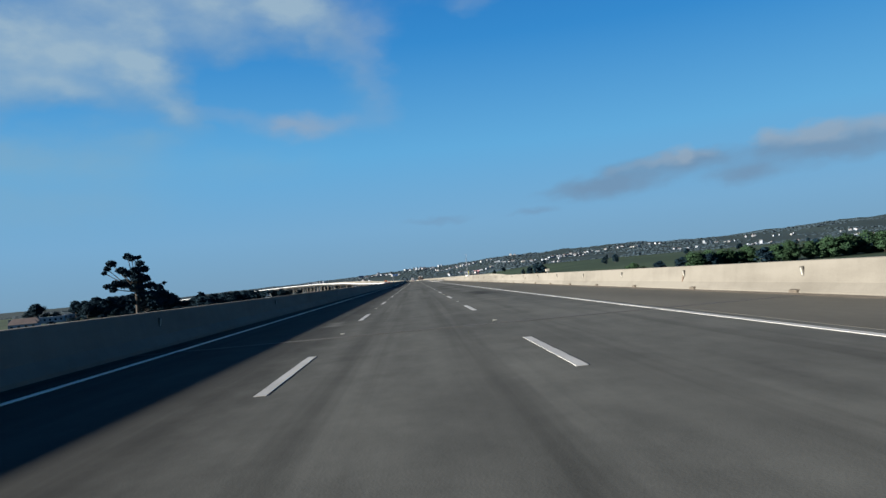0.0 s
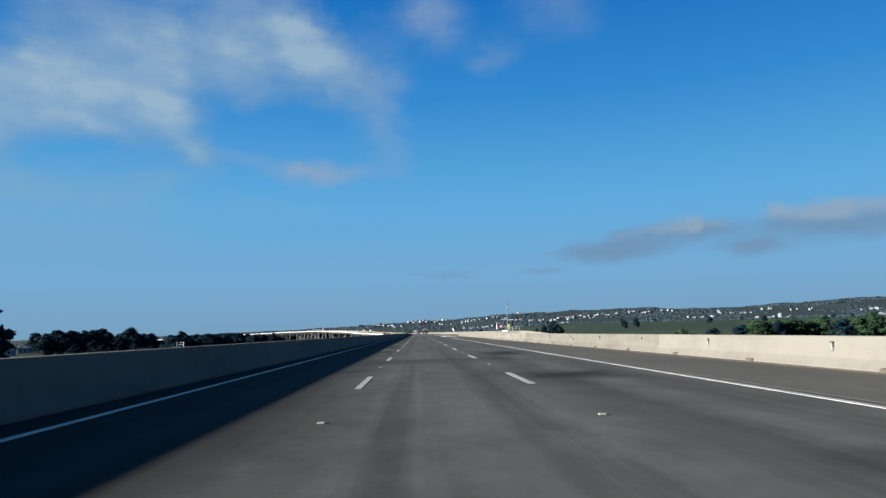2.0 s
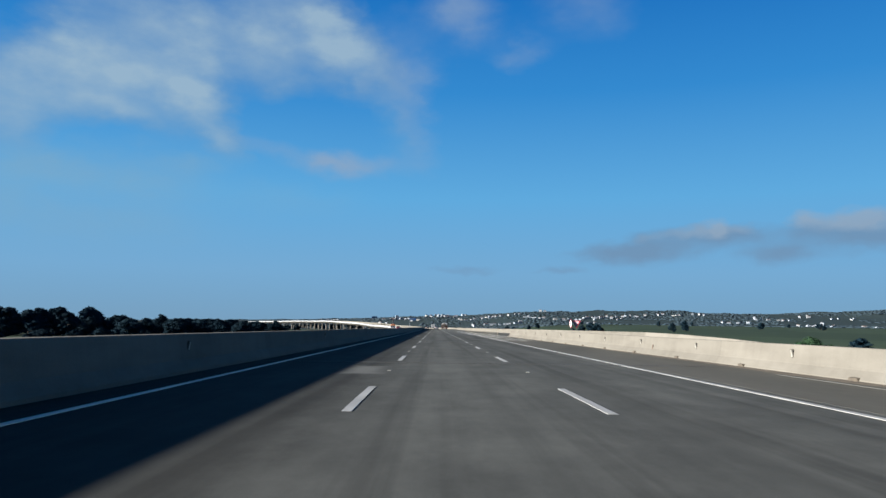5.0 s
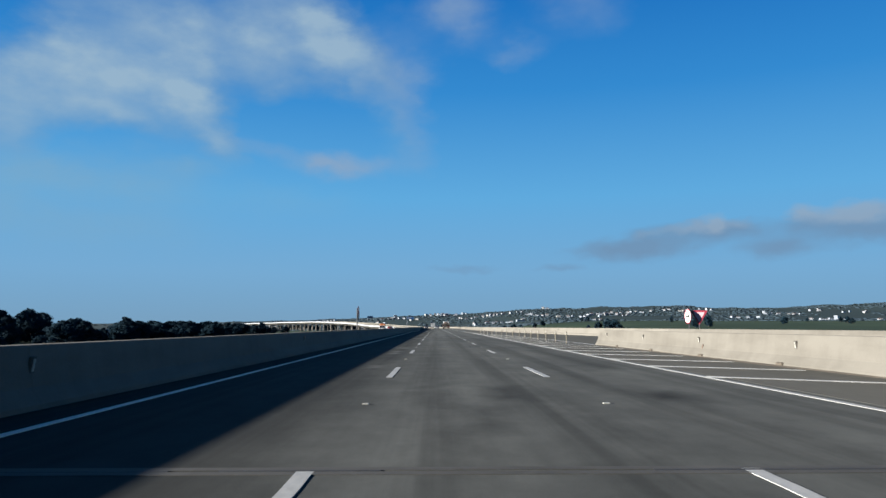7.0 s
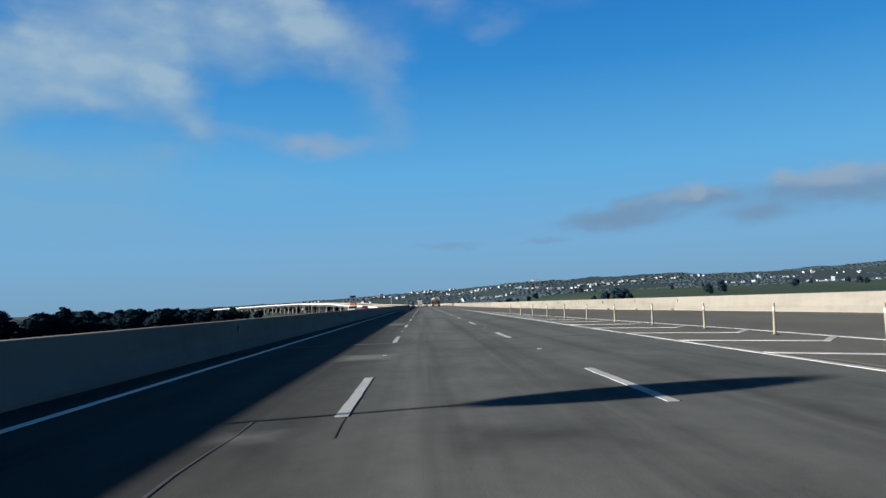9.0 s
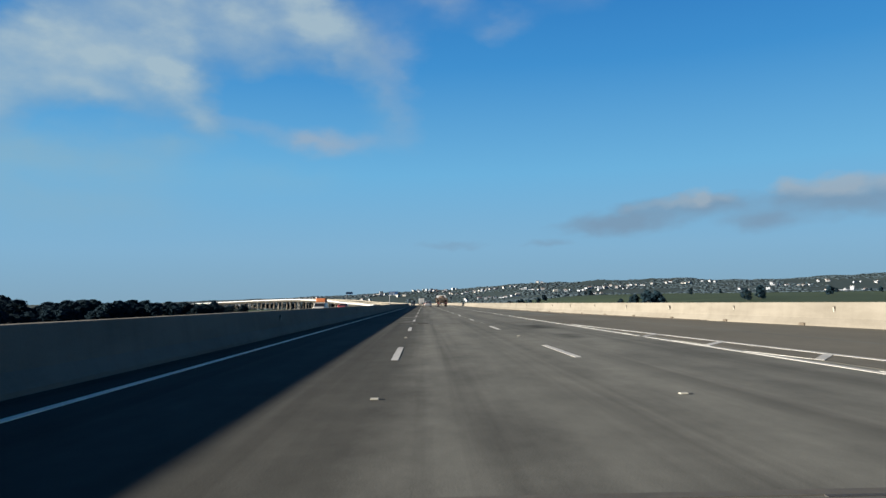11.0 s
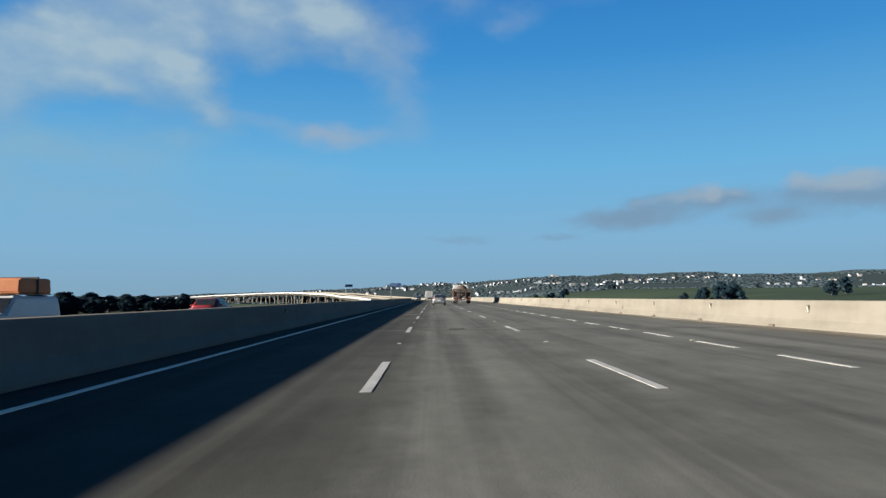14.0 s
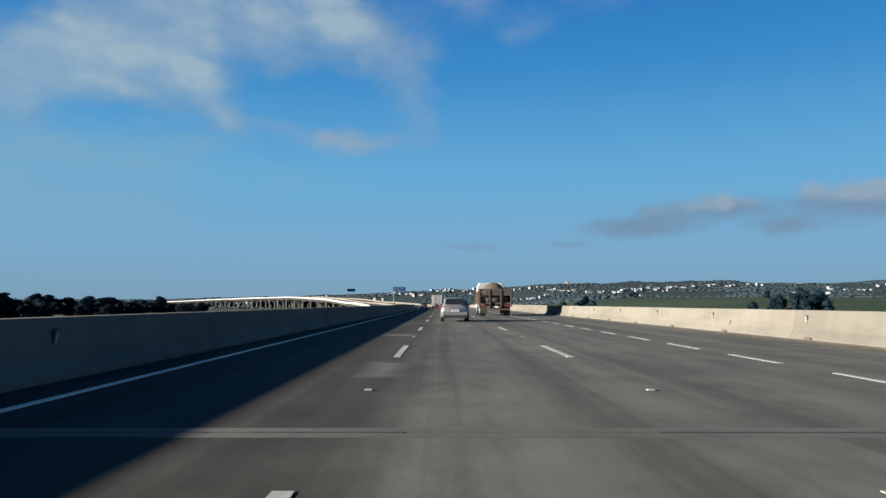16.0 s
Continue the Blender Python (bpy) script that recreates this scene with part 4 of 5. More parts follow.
def lookout_platform():
    """A small white railed platform beyond the oncoming carriageway."""
    t = thing("railed_platform", "small white railed platform on legs beyond the oncoming carriageway", "platform", pose(-25.0, 134.3, 0.1) @ Matrix.Diagonal((0.72, 0.72, 0.72, 1)))
    part("deck_plate", box(-0.55, 0.55, -0.9, 0.9, 0.02, 0.1, 0.01), WHITE, t)
    part("kick_board", box(-0.55, 0.55, -0.93, -0.9, 0.1, 0.3), WHITE, t)
    for x in (-0.52, 0.0, 0.52):
        for y in (-0.88, 0.88):
            part("rail_post", rod((x, y, 0.1), (x, y, 0.88), 0.03), WHITE, t)
    for y in (-0.88, 0.88):
        for z in (0.55, 0.88):
            part("rail", rod((-0.52, y, z), (0.52, y, z), 0.026), WHITE, t)
    for x in (-0.5, 0.5):
        for y in (-0.8, 0.8):
            part("leg", rod((x, y, -7.6), (x, y, 0.02), 0.06), STEEL, t)


lookout_platform()


def post_box():
    """A small pale box on a post beyond the barrier."""
    t = thing("post_box", "small cream metal box on a post behind the barrier", "utility box", pose(13.2, 62.0, 0.82))
    part("case", box(-0.16, 0.16, -0.1, 0.1, 0.0, 0.2, 0.015), CREAMBOX, t)
    part("lid", box(-0.175, 0.175, -0.115, 0.115, 0.2, 0.225, 0.008), CREAMBOX, t)
    part("post", rod((0, 0, -5.9), (0, 0, 0.0), 0.04), STEEL, t)


post_box()


def rubber_strip(x, y, turn, seed):
    """A torn strip of tyre that lies on the road."""
    rnd = random.Random(seed)
    t = thing("rubber_strip", "torn strip of black rubber lying on the road", "debris", pose(x, y, 0, 0, 0, turn), "scraps on the road")
    bm = bmesh.new()
    rows = []
    for i in range(9):
        u = -0.26 + i * 0.065
        w = 0.06 * rnd.uniform(0.6, 1.2)
        z = 0.012 + 0.015 * rnd.random()
        rows.append([bm.verts.new(p) for p in ((u, -w, 0.008), (u, w, 0.008), (u, w, z + 0.012), (u, 0, z + 0.02), (u, -w, z + 0.01))])
    for a, b in zip(rows, rows[1:]):
        for i in range(5):
            bm.faces.new((a[i], a[(i + 1) % 5], b[(i + 1) % 5], b[i]))
    bm.faces.new(rows[0])
    bm.faces.new(list(reversed(rows[-1])))
    part("strip", bm, BLACK, t)


rubber_strip(0.55, 332.2, 3, 1)
rubber_strip(1.65, 398.9, -6, 2)

# ---------------------------------------------------------------- vehicles


def loft(sections):
    """A closed hull through rings of equal length."""
    bm = bmesh.new()
    rows = [[bm.verts.new(p) for p in ring_pts] for ring_pts in sections]
    n = len(rows[0])
    for a, b in zip(rows, rows[1:]):
        for i in range(n):
            bm.faces.new((a[i], a[(i + 1) % n], b[(i + 1) % n], b[i]))
    bm.faces.new(list(reversed(rows[0])))
    bm.faces.new(rows[-1])
    return bm


def hull_ring(y, half, z0, z1, tuck=0.88, crown=0.04):
    """A rounded cross section of a car body at y."""
    h = z1 - z0
    right = [(half * 0.82, z0), (half * 0.97, z0 + h * 0.18), (half, z0 + h * 0.5), (half * 0.98, z0 + h * 0.78), (half * tuck, z1)]
    pts = right + [(half * 0.4, z1 + crown)] + [(-half * 0.4, z1 + crown)] + [(-x, z) for x, z in reversed(right)]
    return [(x, y, z) for x, z in pts]


def wheel(parent, x, y, r=0.31, w=0.2):
    sgn = 1 if x > 0 else -1
    b = bmesh.new()
    add_rod(b, (x - sgn * w, y, r), (x, y, r), r, None, 24)
    bmesh.ops.bevel(b, geom=[e for e in b.edges if len(e.link_faces) == 2 and any(len(f.verts) > 4 for f in e.link_faces)], offset=0.03, segments=2, affect="EDGES")
    tyre = part("tyre", b, BLACK, parent)
    rim = rod((x - sgn * 0.02, y, r), (x + sgn * 0.012, y, r), r * 0.62, r * 0.55, 16)
    part("rim", rim, STEEL, tyre, "pale alloy rim")


def quad_panel(pts, thick):
    """A plate on four corners, thickened along its normal."""
    p = [Vector(q) for q in pts]
    nrm = (p[1] - p[0]).cross(p[3] - p[0]).normalized() * thick
    bm = bmesh.new()
    f = [bm.verts.new(q) for q in p]
    g = [bm.verts.new(q + nrm) for q in p]
    bm.faces.new(f)
    bm.faces.new(list(reversed(g)))
    for i in range(4):
        bm.faces.new((f[i], g[i], g[(i + 1) % 4], f[(i + 1) % 4]))
    return bm


def sedan(label, m, paint, name="car"):
    """A four-door saloon; its nose points to +y."""
    t = thing(name, label, "car", m)
    body = loft([hull_ring(-2.2, 0.72, 0.42, 0.82), hull_ring(-2.12, 0.82, 0.3, 0.95), hull_ring(-1.75, 0.86, 0.24, 1.0), hull_ring(-1.2, 0.88, 0.22, 0.98),
                 hull_ring(0.2, 0.88, 0.22, 0.95), hull_ring(1.1, 0.87, 0.22, 0.92), hull_ring(1.8, 0.83, 0.24, 0.8), hull_ring(2.15, 0.72, 0.32, 0.66), hull_ring(2.24, 0.6, 0.4, 0.58)])
    part("body", body, paint, t, "", True)

    def cab(y, half, z1):
        return [(x * half, y, z) for x, z in ((1.0, 0.93), (0.98, 1.0), (0.82, z1 - 0.05), (0.72, z1), (0.3, z1 + 0.025), (-0.3, z1 + 0.025), (-0.72, z1), (-0.82, z1 - 0.05), (-0.98, 1.0), (-1.0, 0.93))]

    part("roof", loft([cab(-1.72, 0.74, 1.0), cab(-1.05, 0.79, 1.36), cab(-0.5, 0.8, 1.44), cab(0.2, 0.8, 1.43), cab(0.45, 0.8, 1.37), cab(1.15, 0.76, 0.98)]), paint, t, "", True)
    part("rear_window", quad_panel([(-0.62, -1.74, 1.04), (0.62, -1.74, 1.04), (0.52, -1.1, 1.38), (-0.52, -1.1, 1.38)], 0.02), CARGLASS, t, "dark rear window")
    part("windscreen", quad_panel([(0.64, 1.1, 1.02), (-0.64, 1.1, 1.02), (-0.55, 0.48, 1.385), (0.55, 0.48, 1.385)], 0.02), CARGLASS, t, "dark windscreen")
    for s in (-1, 1):
        for y0, y1, z0, z1 in ((-1.3, -0.42, 1.01, 1.31), (-0.36, 0.42, 1.01, 1.31)):
            pts = [(s * 0.79, y0, z0), (s * 0.79, y1, z0), (s * 0.69, y1 - 0.1 if y1 > 0 else y1, z1), (s * 0.69, y0 + (0.3 if y0 < -1 else 0.02), z1)]
            part("side_window", quad_panel(pts if s > 0 else pts[::-1], 0.02), CARGLASS, t)
        lens = loft([[(s * 0.48, -2.19, 0.74), (s * 0.79, -2.13, 0.72), (s * 0.83, -2.12, 0.92), (s * 0.55, -2.17, 0.93)],
                     [(s * 0.48, -2.05, 0.74), (s * 0.87, -1.9, 0.72), (s * 0.87, -1.85, 0.94), (s * 0.55, -2.0, 0.94)]])
        part("tail_light", lens, TAIL, t, "red tail light")
        part("headlight", box(s * 0.42, s * 0.74, 1.98, 2.19, 0.56, 0.72, 0.03), LENS, t, "clear headlight")
        part("mirror", box(s * 0.86, s * 1.0, 0.55, 0.68, 0.95, 1.08, 0.03), paint, t)
        wheel(t, s * 0.86, -1.35)
        wheel(t, s * 0.86, 1.35)
    part("rear_bumper", box(-0.76, 0.76, -2.26, -2.1, 0.34, 0.6, 0.05), paint, t)
    part("bumper_lip", box(-0.74, 0.74, -2.275, -2.0, 0.22, 0.42, 0.03), BLACK, t, "dark lower bumper")
    part("front_grille", box(-0.5, 0.5, 2.2, 2.27, 0.36, 0.52, 0.02), BLACK, t)
    plate = part("number_plate", box(-0.24, 0.24, -2.285, -2.26, 0.62, 0.74), WHITE, t)
    part("plate_bar", box(-0.18, 0.18, -2.29, -2.284, 0.66, 0.7), BLACK, plate)
    part("boot_trim", box(-0.3, 0.3, -2.225, -2.2, 0.78, 0.81), STEEL, t)
    return t


sedan("silver saloon car seen from behind in the middle lane", pose(1.72, 473.6, 0.0, 0, 0, 0), SILVER)
p = along(632, -1.9)
sedan("dark saloon car far ahead in the fast lane", Matrix.Translation(p) @ pose(0, 0, 0, 0, 0, 3.1), DARKCAR)
sedan("red oncoming saloon car beyond the median barrier", pose(-13.2, 420.0, -0.25, 0, 0, 180), REDCAR)


def truck():
    """An old flatbed lorry with a covered load; its nose points to +y."""
    t = thing("lorry", "old lorry with white cab, board sides and brown covered load", "lorry", pose(5.66, 492.5, 0) @ Matrix.Diagonal((1.12, 1, 1.05, 1)))
    part("chassis", box(-0.45, 0.45, 0.2, 8.2, 0.62, 0.88), RUST, t)
    bed = part("bed", box(-1.3, 1.3, 0.0, 5.9, 1.0, 1.14), TIMBER, t, "weathered timber bed")
    for s in (-1, 1):
        for k in range(3):
            part("side_board", box(s * 1.26, s * 1.32, 0.0, 5.9, 1.16 + k * 0.3, 1.43 + k * 0.3), TIMBER, bed)
        for y in (0.1, 2.0, 3.9, 5.8):
            part("stake", box(s * 1.32, s * 1.38, y - 0.05, y + 0.05, 0.95, 2.1), RUST, bed)
    for k in range(2):
        part("tail_board", box(-1.32, 1.32, -0.06, 0.0, 1.72 + k * 0.3, 1.98 + k * 0.3), TIMBER, bed)
    for x in (-1.25, -0.45, 0.45, 1.25):
        part("tail_stake", box(x - 0.06, x + 0.06, -0.1, -0.04, 0.75, 2.25), TIMBER, bed)
    load = loft([[(math.cos(a) * w, y, 1.15 + math.sin(a) * h) for a in [math.pi * i / 12 for i in range(13)]]
                 for y, w, h in ((0.15, 1.0, 1.25), (0.8, 1.15, 1.6), (2.2, 1.2, 1.72), (4.0, 1.2, 1.68), (5.2, 1.15, 1.5), (5.7, 0.9, 1.1))])
    part("covered_load", load, TARP, t, "brown tarpaulin over a rounded load", True)
    cab = loft([[(x * w, y, z) for x, z in ((1, 0.7), (1, 1.6), (0.95, 2.5), (0.8, top), (-0.8, top), (-0.95, 2.5), (-1, 1.6), (-1, 0.7))]
                for y, w, top in ((6.1, 1.2, 2.85), (6.3, 1.24, 2.95), (7.6, 1.24, 2.95), (8.2, 1.2, 2.6), (8.5, 1.15, 2.52))])
    cab_ob = part("cab", cab, WHITECAR, t, "white cab")
    part("rear_window", box(-0.6, 0.6, 6.06, 6.1, 1.9, 2.4), CARGLASS, cab_ob)
    for s in (-1, 1):
        part("side_window", box(s * 1.2, s * 1.25, 6.9, 7.9, 1.75, 2.4), CARGLASS, cab_ob)
        part("mirror", box(s * 1.35, s * 1.5, 8.1, 8.2, 1.7, 2.3), BLACK, cab_ob)
        part("tail_light", box(s * 0.75, s * 1.05, -0.06, 0.0, 0.78, 0.92), TAIL, t, "red tail light")
        part("mud_flap", box(s * 0.6, s * 1.2, 0.45, 0.48, 0.2, 0.95), BLACK, t)
        for y in (1.3, 2.55, 7.2):
            wheel(t, s * 1.18, y, 0.48, 0.45 if y < 3 else 0.28)
    part("windscreen", quad_panel([(1.0, 8.5, 1.75), (-1.0, 8.5, 1.75), (-0.95, 8.28, 2.45), (0.95, 8.28, 2.45)], 0.02), CARGLASS, cab_ob)
    part("underrun_bar", box(-1.15, 1.15, 0.05, 0.15, 0.5, 0.62), RUST, t)
    part("number_plate", box(-0.25, 0.25, -0.01, 0.02, 0.68, 0.82), WHITE, t)


truck()


def box_van():
    """A white box van; its nose points to +y."""
    t = thing("box_van", "white box van ahead in the middle lane", "van", pose(-0.1, 577, 0))
    part("box", box(-1.05, 1.05, 0, 3.9, 0.95, 2.75, 0.04), PALEBOX, t, "white cargo box")
    for s in (-1, 1):
        part("rear_door", box(s * 0.03, s * 0.98, -0.025, 0.0, 1.0, 2.68, 0.01), PALEBOX, t)
        part("door_bar", rod((s * 0.35, -0.04, 0.85), (s * 0.35, -0.04, 2.65), 0.015), STEEL, t)
        part("tail_light", box(s * 0.8, s * 1.0, -0.02, 0.02, 0.55, 0.7), TAIL, t)
        wheel(t, s * 0.98, 0.9, 0.36, 0.24)
        wheel(t, s * 0.98, 4.6, 0.36, 0.24)
    part("chassis", box(-0.5, 0.5, 0.1, 5.2, 0.45, 0.72), BLACK, t)
    part("cab", loft([[(x, y, z) for x, z in ((0.95, 0.5), (0.98, 1.2), (0.85, top), (-0.85, top), (-0.98, 1.2), (-0.95, 0.5))]
                      for y, top in ((3.95, 2.1), (4.6, 2.08), (5.2, 1.35), (5.6, 1.2))]), WHITECAR, t, "white cab")
    part("bumper", box(-1.0, 1.0, -0.06, 0.05, 0.4, 0.55, 0.02), BLACK, t)


box_van()


def loaded_van():
    """A small van with a bulky orange load on its roof; its nose points to -y."""
    t = thing("van", "pale oncoming van with a bulky orange load on the roof", "van", pose(-14.2, 399.5, -0.25, 0, 0, 180) @ Matrix.Diagonal((1, 1, 0.9, 1)))

    def ring_at(y, w, z0, z1):
        return [(x * w, y, z) for x, z in ((0.9, z0), (1.0, z0 + 0.25), (1.0, 1.0), (0.9, z1 - 0.1), (0.8, z1), (-0.8, z1), (-0.9, z1 - 0.1), (-1.0, 1.0), (-1.0, z0 + 0.25), (-0.9, z0))]

    part("body", loft([ring_at(-2.2, 0.85, 0.35, 1.6), ring_at(-2.1, 0.88, 0.28, 1.72), ring_at(0.7, 0.88, 0.28, 1.74), ring_at(1.35, 0.87, 0.28, 1.1), ring_at(2.0, 0.82, 0.3, 0.95), ring_at(2.15, 0.7, 0.4, 0.8)]), WHITECAR, t)
    part("windscreen", quad_panel([(0.76, 1.36, 1.12), (-0.76, 1.36, 1.12), (-0.7, 0.76, 1.66), (0.7, 0.76, 1.66)], 0.02), CARGLASS, t, "dark windscreen")
    for s in (-1, 1):
        part("headlight", box(s * 0.5, s * 0.78, 1.98, 2.16, 0.68, 0.86, 0.03), LENS, t, "bright headlight")
        part("rack_bar", rod((s * 0.7, -1.8, 1.8), (s * 0.7, 0.5, 1.8), 0.02), STEEL, t)
        wheel(t, s * 0.85, -1.4)
        wheel(t, s * 0.85, 1.35)
    load = box(-0.78, 0.62, -1.7, 0.4, 1.83, 2.45, 0.09)
    for v in load.verts:
        v.co += Vector(noise.noise_vector(v.co * 2.5)) * 0.06
    part("roof_load", load, ORANGE, t, "orange covered load")
    part("load_strap", box(-0.82, 0.66, -0.7, -0.62, 1.8, 2.5), BLACK, t)


loaded_van()

# ---------------------------------------------------------------- plants


def leaf_cloud(rnd, blobs, count, size):
    """Many small leaves scattered over blobs (centre, radii)."""
    verts, faces = [], []
    weights = [b[1][0] * b[1][1] + b[1][0] * b[1][2] for b in blobs]
    for _ in range(count):
        (cx, cy, cz), (rx, ry, rz) = rnd.choices(blobs, weights)[0]
        d = Vector((rnd.gauss(0, 1), rnd.gauss(0, 1), rnd.gauss(0, 1))).normalized() * rnd.uniform(0.55, 1.05)
        c = Vector((cx + d.x * rx, cy + d.y * ry, cz + d.z * rz))
        u = Vector((rnd.gauss(0, 1), rnd.gauss(0, 1), rnd.gauss(0, 1))).normalized()
        v = u.orthogonal().normalized()
        s = size * rnd.uniform(0.6, 1.4)
        i = len(verts)
        verts += [c - u * s, c + v * s * 0.6, c + u * s, c - v * s * 0.6]
        faces.append((i, i + 1, i + 2, i + 3))
    return verts, faces


def inner_mass(rnd, blobs, k=0.72):
    """Dark lumpy cores that keep the crown from being see-through everywhere."""
    bm = bmesh.new()
    for (cx, cy, cz), (rx, ry, rz) in blobs:
        made = bmesh.ops.create_icosphere(bm, subdivisions=1, radius=1.0)
        for v in made["verts"]:
            f = k * (1 + rnd.uniform(-0.25, 0.2))
            v.co = Vector((cx + v.co.x * rx * f, cy + v.co.y * ry * f, cz + v.co.z * rz * f))
    return bm


def make_tree(label, seed, tall, spread, n_blobs, blob, leaves, leaf, material, open_crown=False, bare=0.3, clumps=()):
    """A tapered trunk, limbs that reach the crown's clumps, and a crown of leaves."""
    rnd = random.Random(seed)
    t = thing("tree", label, "tree", pose(0, 0, -400))
    blobs = []
    for i in range(n_blobs):
        k = (i + 0.5) / n_blobs
        z = tall * (bare + (0.94 - bare) * k)
        r = spread * (math.sin(math.pi * min(0.97, 0.22 + 0.75 * k)) if not open_crown else rnd.uniform(0.25, 1.0) * (1.1 - 0.6 * k))
        a = i * 2.4 + rnd.uniform(-0.5, 0.5)
        rr = r * (rnd.uniform(0.25, 0.85))
        b = blob * rnd.uniform(0.7, 1.3)
        blobs.append(((math.cos(a) * rr, math.sin(a) * rr, z), (b, b, b * rnd.uniform(0.5, 0.75))))
    if clumps:
        blobs = [((x, rnd.uniform(-1.6, 1.6), z), (r * 0.74, r * 0.85, r * 0.5)) for x, z, r in clumps]
    bm = bmesh.new()
    top = Vector((rnd.uniform(-0.3, 0.3), rnd.uniform(-0.3, 0.3), tall * 0.8))
    mid = Vector((rnd.uniform(-0.25, 0.25), rnd.uniform(-0.25, 0.25), tall * 0.4))
    r0 = tall * 0.024
    add_rod(bm, (0, 0, -0.4), mid, r0, r0 * 0.7, 8)
    add_rod(bm, mid, top, r0 * 0.7, r0 * 0.25, 8)
    for (c, _) in (blobs if clumps else blobs[:: max(1, n_blobs // 8)]):
        k = rnd.uniform(0.45, 0.85)
        a = Vector((0, 0, 0)).lerp(mid, min(1, k * 1.4)) if c[2] < tall * 0.55 else mid.lerp(top, k * 0.7)
        add_rod(bm, a, c, r0 * 0.35, r0 * 0.12, 6)
    part("trunk", bm, BARK, t, "trunk and limbs")
    core = inner_mass(rnd, blobs, 0.78)
    me = bpy.data.meshes.new("crown")
    core.to_mesh(me)
    core.free()
    verts = [v.co.copy() for v in me.vertices]
    faces = [tuple(q.vertices) for q in me.polygons]
    lv, lf = leaf_cloud(rnd, blobs, leaves, leaf)
    off = len(verts)
    bpy.data.meshes.remove(me)
    put("crown", mesh_of("crown", verts + lv, faces + [tuple(i + off for i in f) for f in lf]), material, t)
    return t


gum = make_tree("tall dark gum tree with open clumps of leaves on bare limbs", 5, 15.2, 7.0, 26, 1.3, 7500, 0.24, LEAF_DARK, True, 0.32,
                [(-1.0, 15.3, 1.05), (-0.3, 14.9, 0.95), (0.7, 15.0, 0.7), (0.9, 13.9, 1.0), (-3.6, 14.2, 1.15), (-4.4, 13.4, 0.85), (-4.9, 12.7, 0.6), (-2.2, 12.9, 1.2), (-1.2, 12.3, 1.2),
                 (1.5, 12.9, 1.15), (0.3, 12.7, 1.25), (0.3, 11.5, 1.6), (-3.0, 10.6, 1.3), (-1.6, 10.5, 1.6), (-4.5, 10.2, 0.95), (-3.6, 9.6, 0.9), (1.5, 11.2, 1.4),
                 (0.2, 9.8, 1.8), (2.3, 9.9, 1.3), (4.7, 10.1, 0.5), (3.7, 9.3, 1.2), (0.9, 8.3, 1.8), (2.7, 8.1, 1.7), (4.4, 8.2, 1.3), (5.6, 7.6, 1.1), (-0.8, 7.2, 1.2), (3.0, 6.6, 1.9), (0.8, 6.4, 1.8), (5.0, 6.4, 1.4)])
gum.matrix_world = pose(-45.8, 127, -5.2, 0, 0, 20) @ Matrix.Diagonal((0.98, 0.98, 0.95, 1))
# stands out of view; throws its shadow over the road near 80 m
tall_gum = copy_thing(gum, Matrix.Identity(4))
tall_gum.matrix_basis = pose(-46, 64, -5.2, 0, 0, 150) @ Matrix.Diagonal((0.6, 0.6, 1.03, 1))
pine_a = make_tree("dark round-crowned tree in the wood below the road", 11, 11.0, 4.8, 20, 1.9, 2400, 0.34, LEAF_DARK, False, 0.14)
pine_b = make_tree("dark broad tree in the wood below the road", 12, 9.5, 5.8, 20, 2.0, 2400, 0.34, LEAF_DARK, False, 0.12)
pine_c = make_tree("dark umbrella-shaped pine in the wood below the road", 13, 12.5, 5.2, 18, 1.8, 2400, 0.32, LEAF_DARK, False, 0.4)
green_a = make_tree("green bushy tree beside the fields", 14, 8.5, 5.0, 18, 1.9, 2200, 0.34, LEAF_GREEN, False, 0.2)
green_b = make_tree("low green thicket tree beside the fields", 15, 6.5, 5.4, 18, 1.8, 2200, 0.34, LEAF_GREEN, False, 0.15)

TALL = {pine_a: 11.4, pine_b: 10.0, pine_c: 13.0, green_a: 9.2, green_b: 7.2}
rnd = random.Random(3)
used = set()


def plant(kind, x, y, tall, spread=1.0):
    """Sets a tree of the given height on the ground."""
    size = tall / TALL[kind]
    wide = size * rnd.uniform(1.0, 1.35) * spread
    m = pose(x, y, height(x, y) - 0.1, 0, 0, rnd.uniform(0, 360)) @ Matrix.Diagonal((wide, wide, size, 1))
    ob = kind if kind not in used else copy_thing(kind, Matrix.Identity(4))
    used.add(kind)
    ob.matrix_basis = m
    ob["group"] = "trees beside the road"


LEFT_TREES = [(-52, 140, 4.6), (-43, 132, 5.4), (-60, 150, 4.2), (-38, 150, 4.4), (-49, 128, 4.8)]
for x0, x1, y0, y1, low, high, n in ((-235, -155, 440, 600, 6.0, 14.4, 56), (-126, -106, 425, 565, 4.6, 9.4, 48), (-175, -138, 585, 810, 6.4, 10.4, 70),
                                     (-150, -90, 215, 425, 3.4, 4.9, 24)):
    for i in range(n):
        y = y0 + (y1 - y0) * (i + rnd.random()) / n
        x = rnd.uniform(x0, x1) - max(0, y - 800) * 0.3
        k = rnd.random() ** 1.6
        LEFT_TREES.append((x, y, low + (high - low) * k))
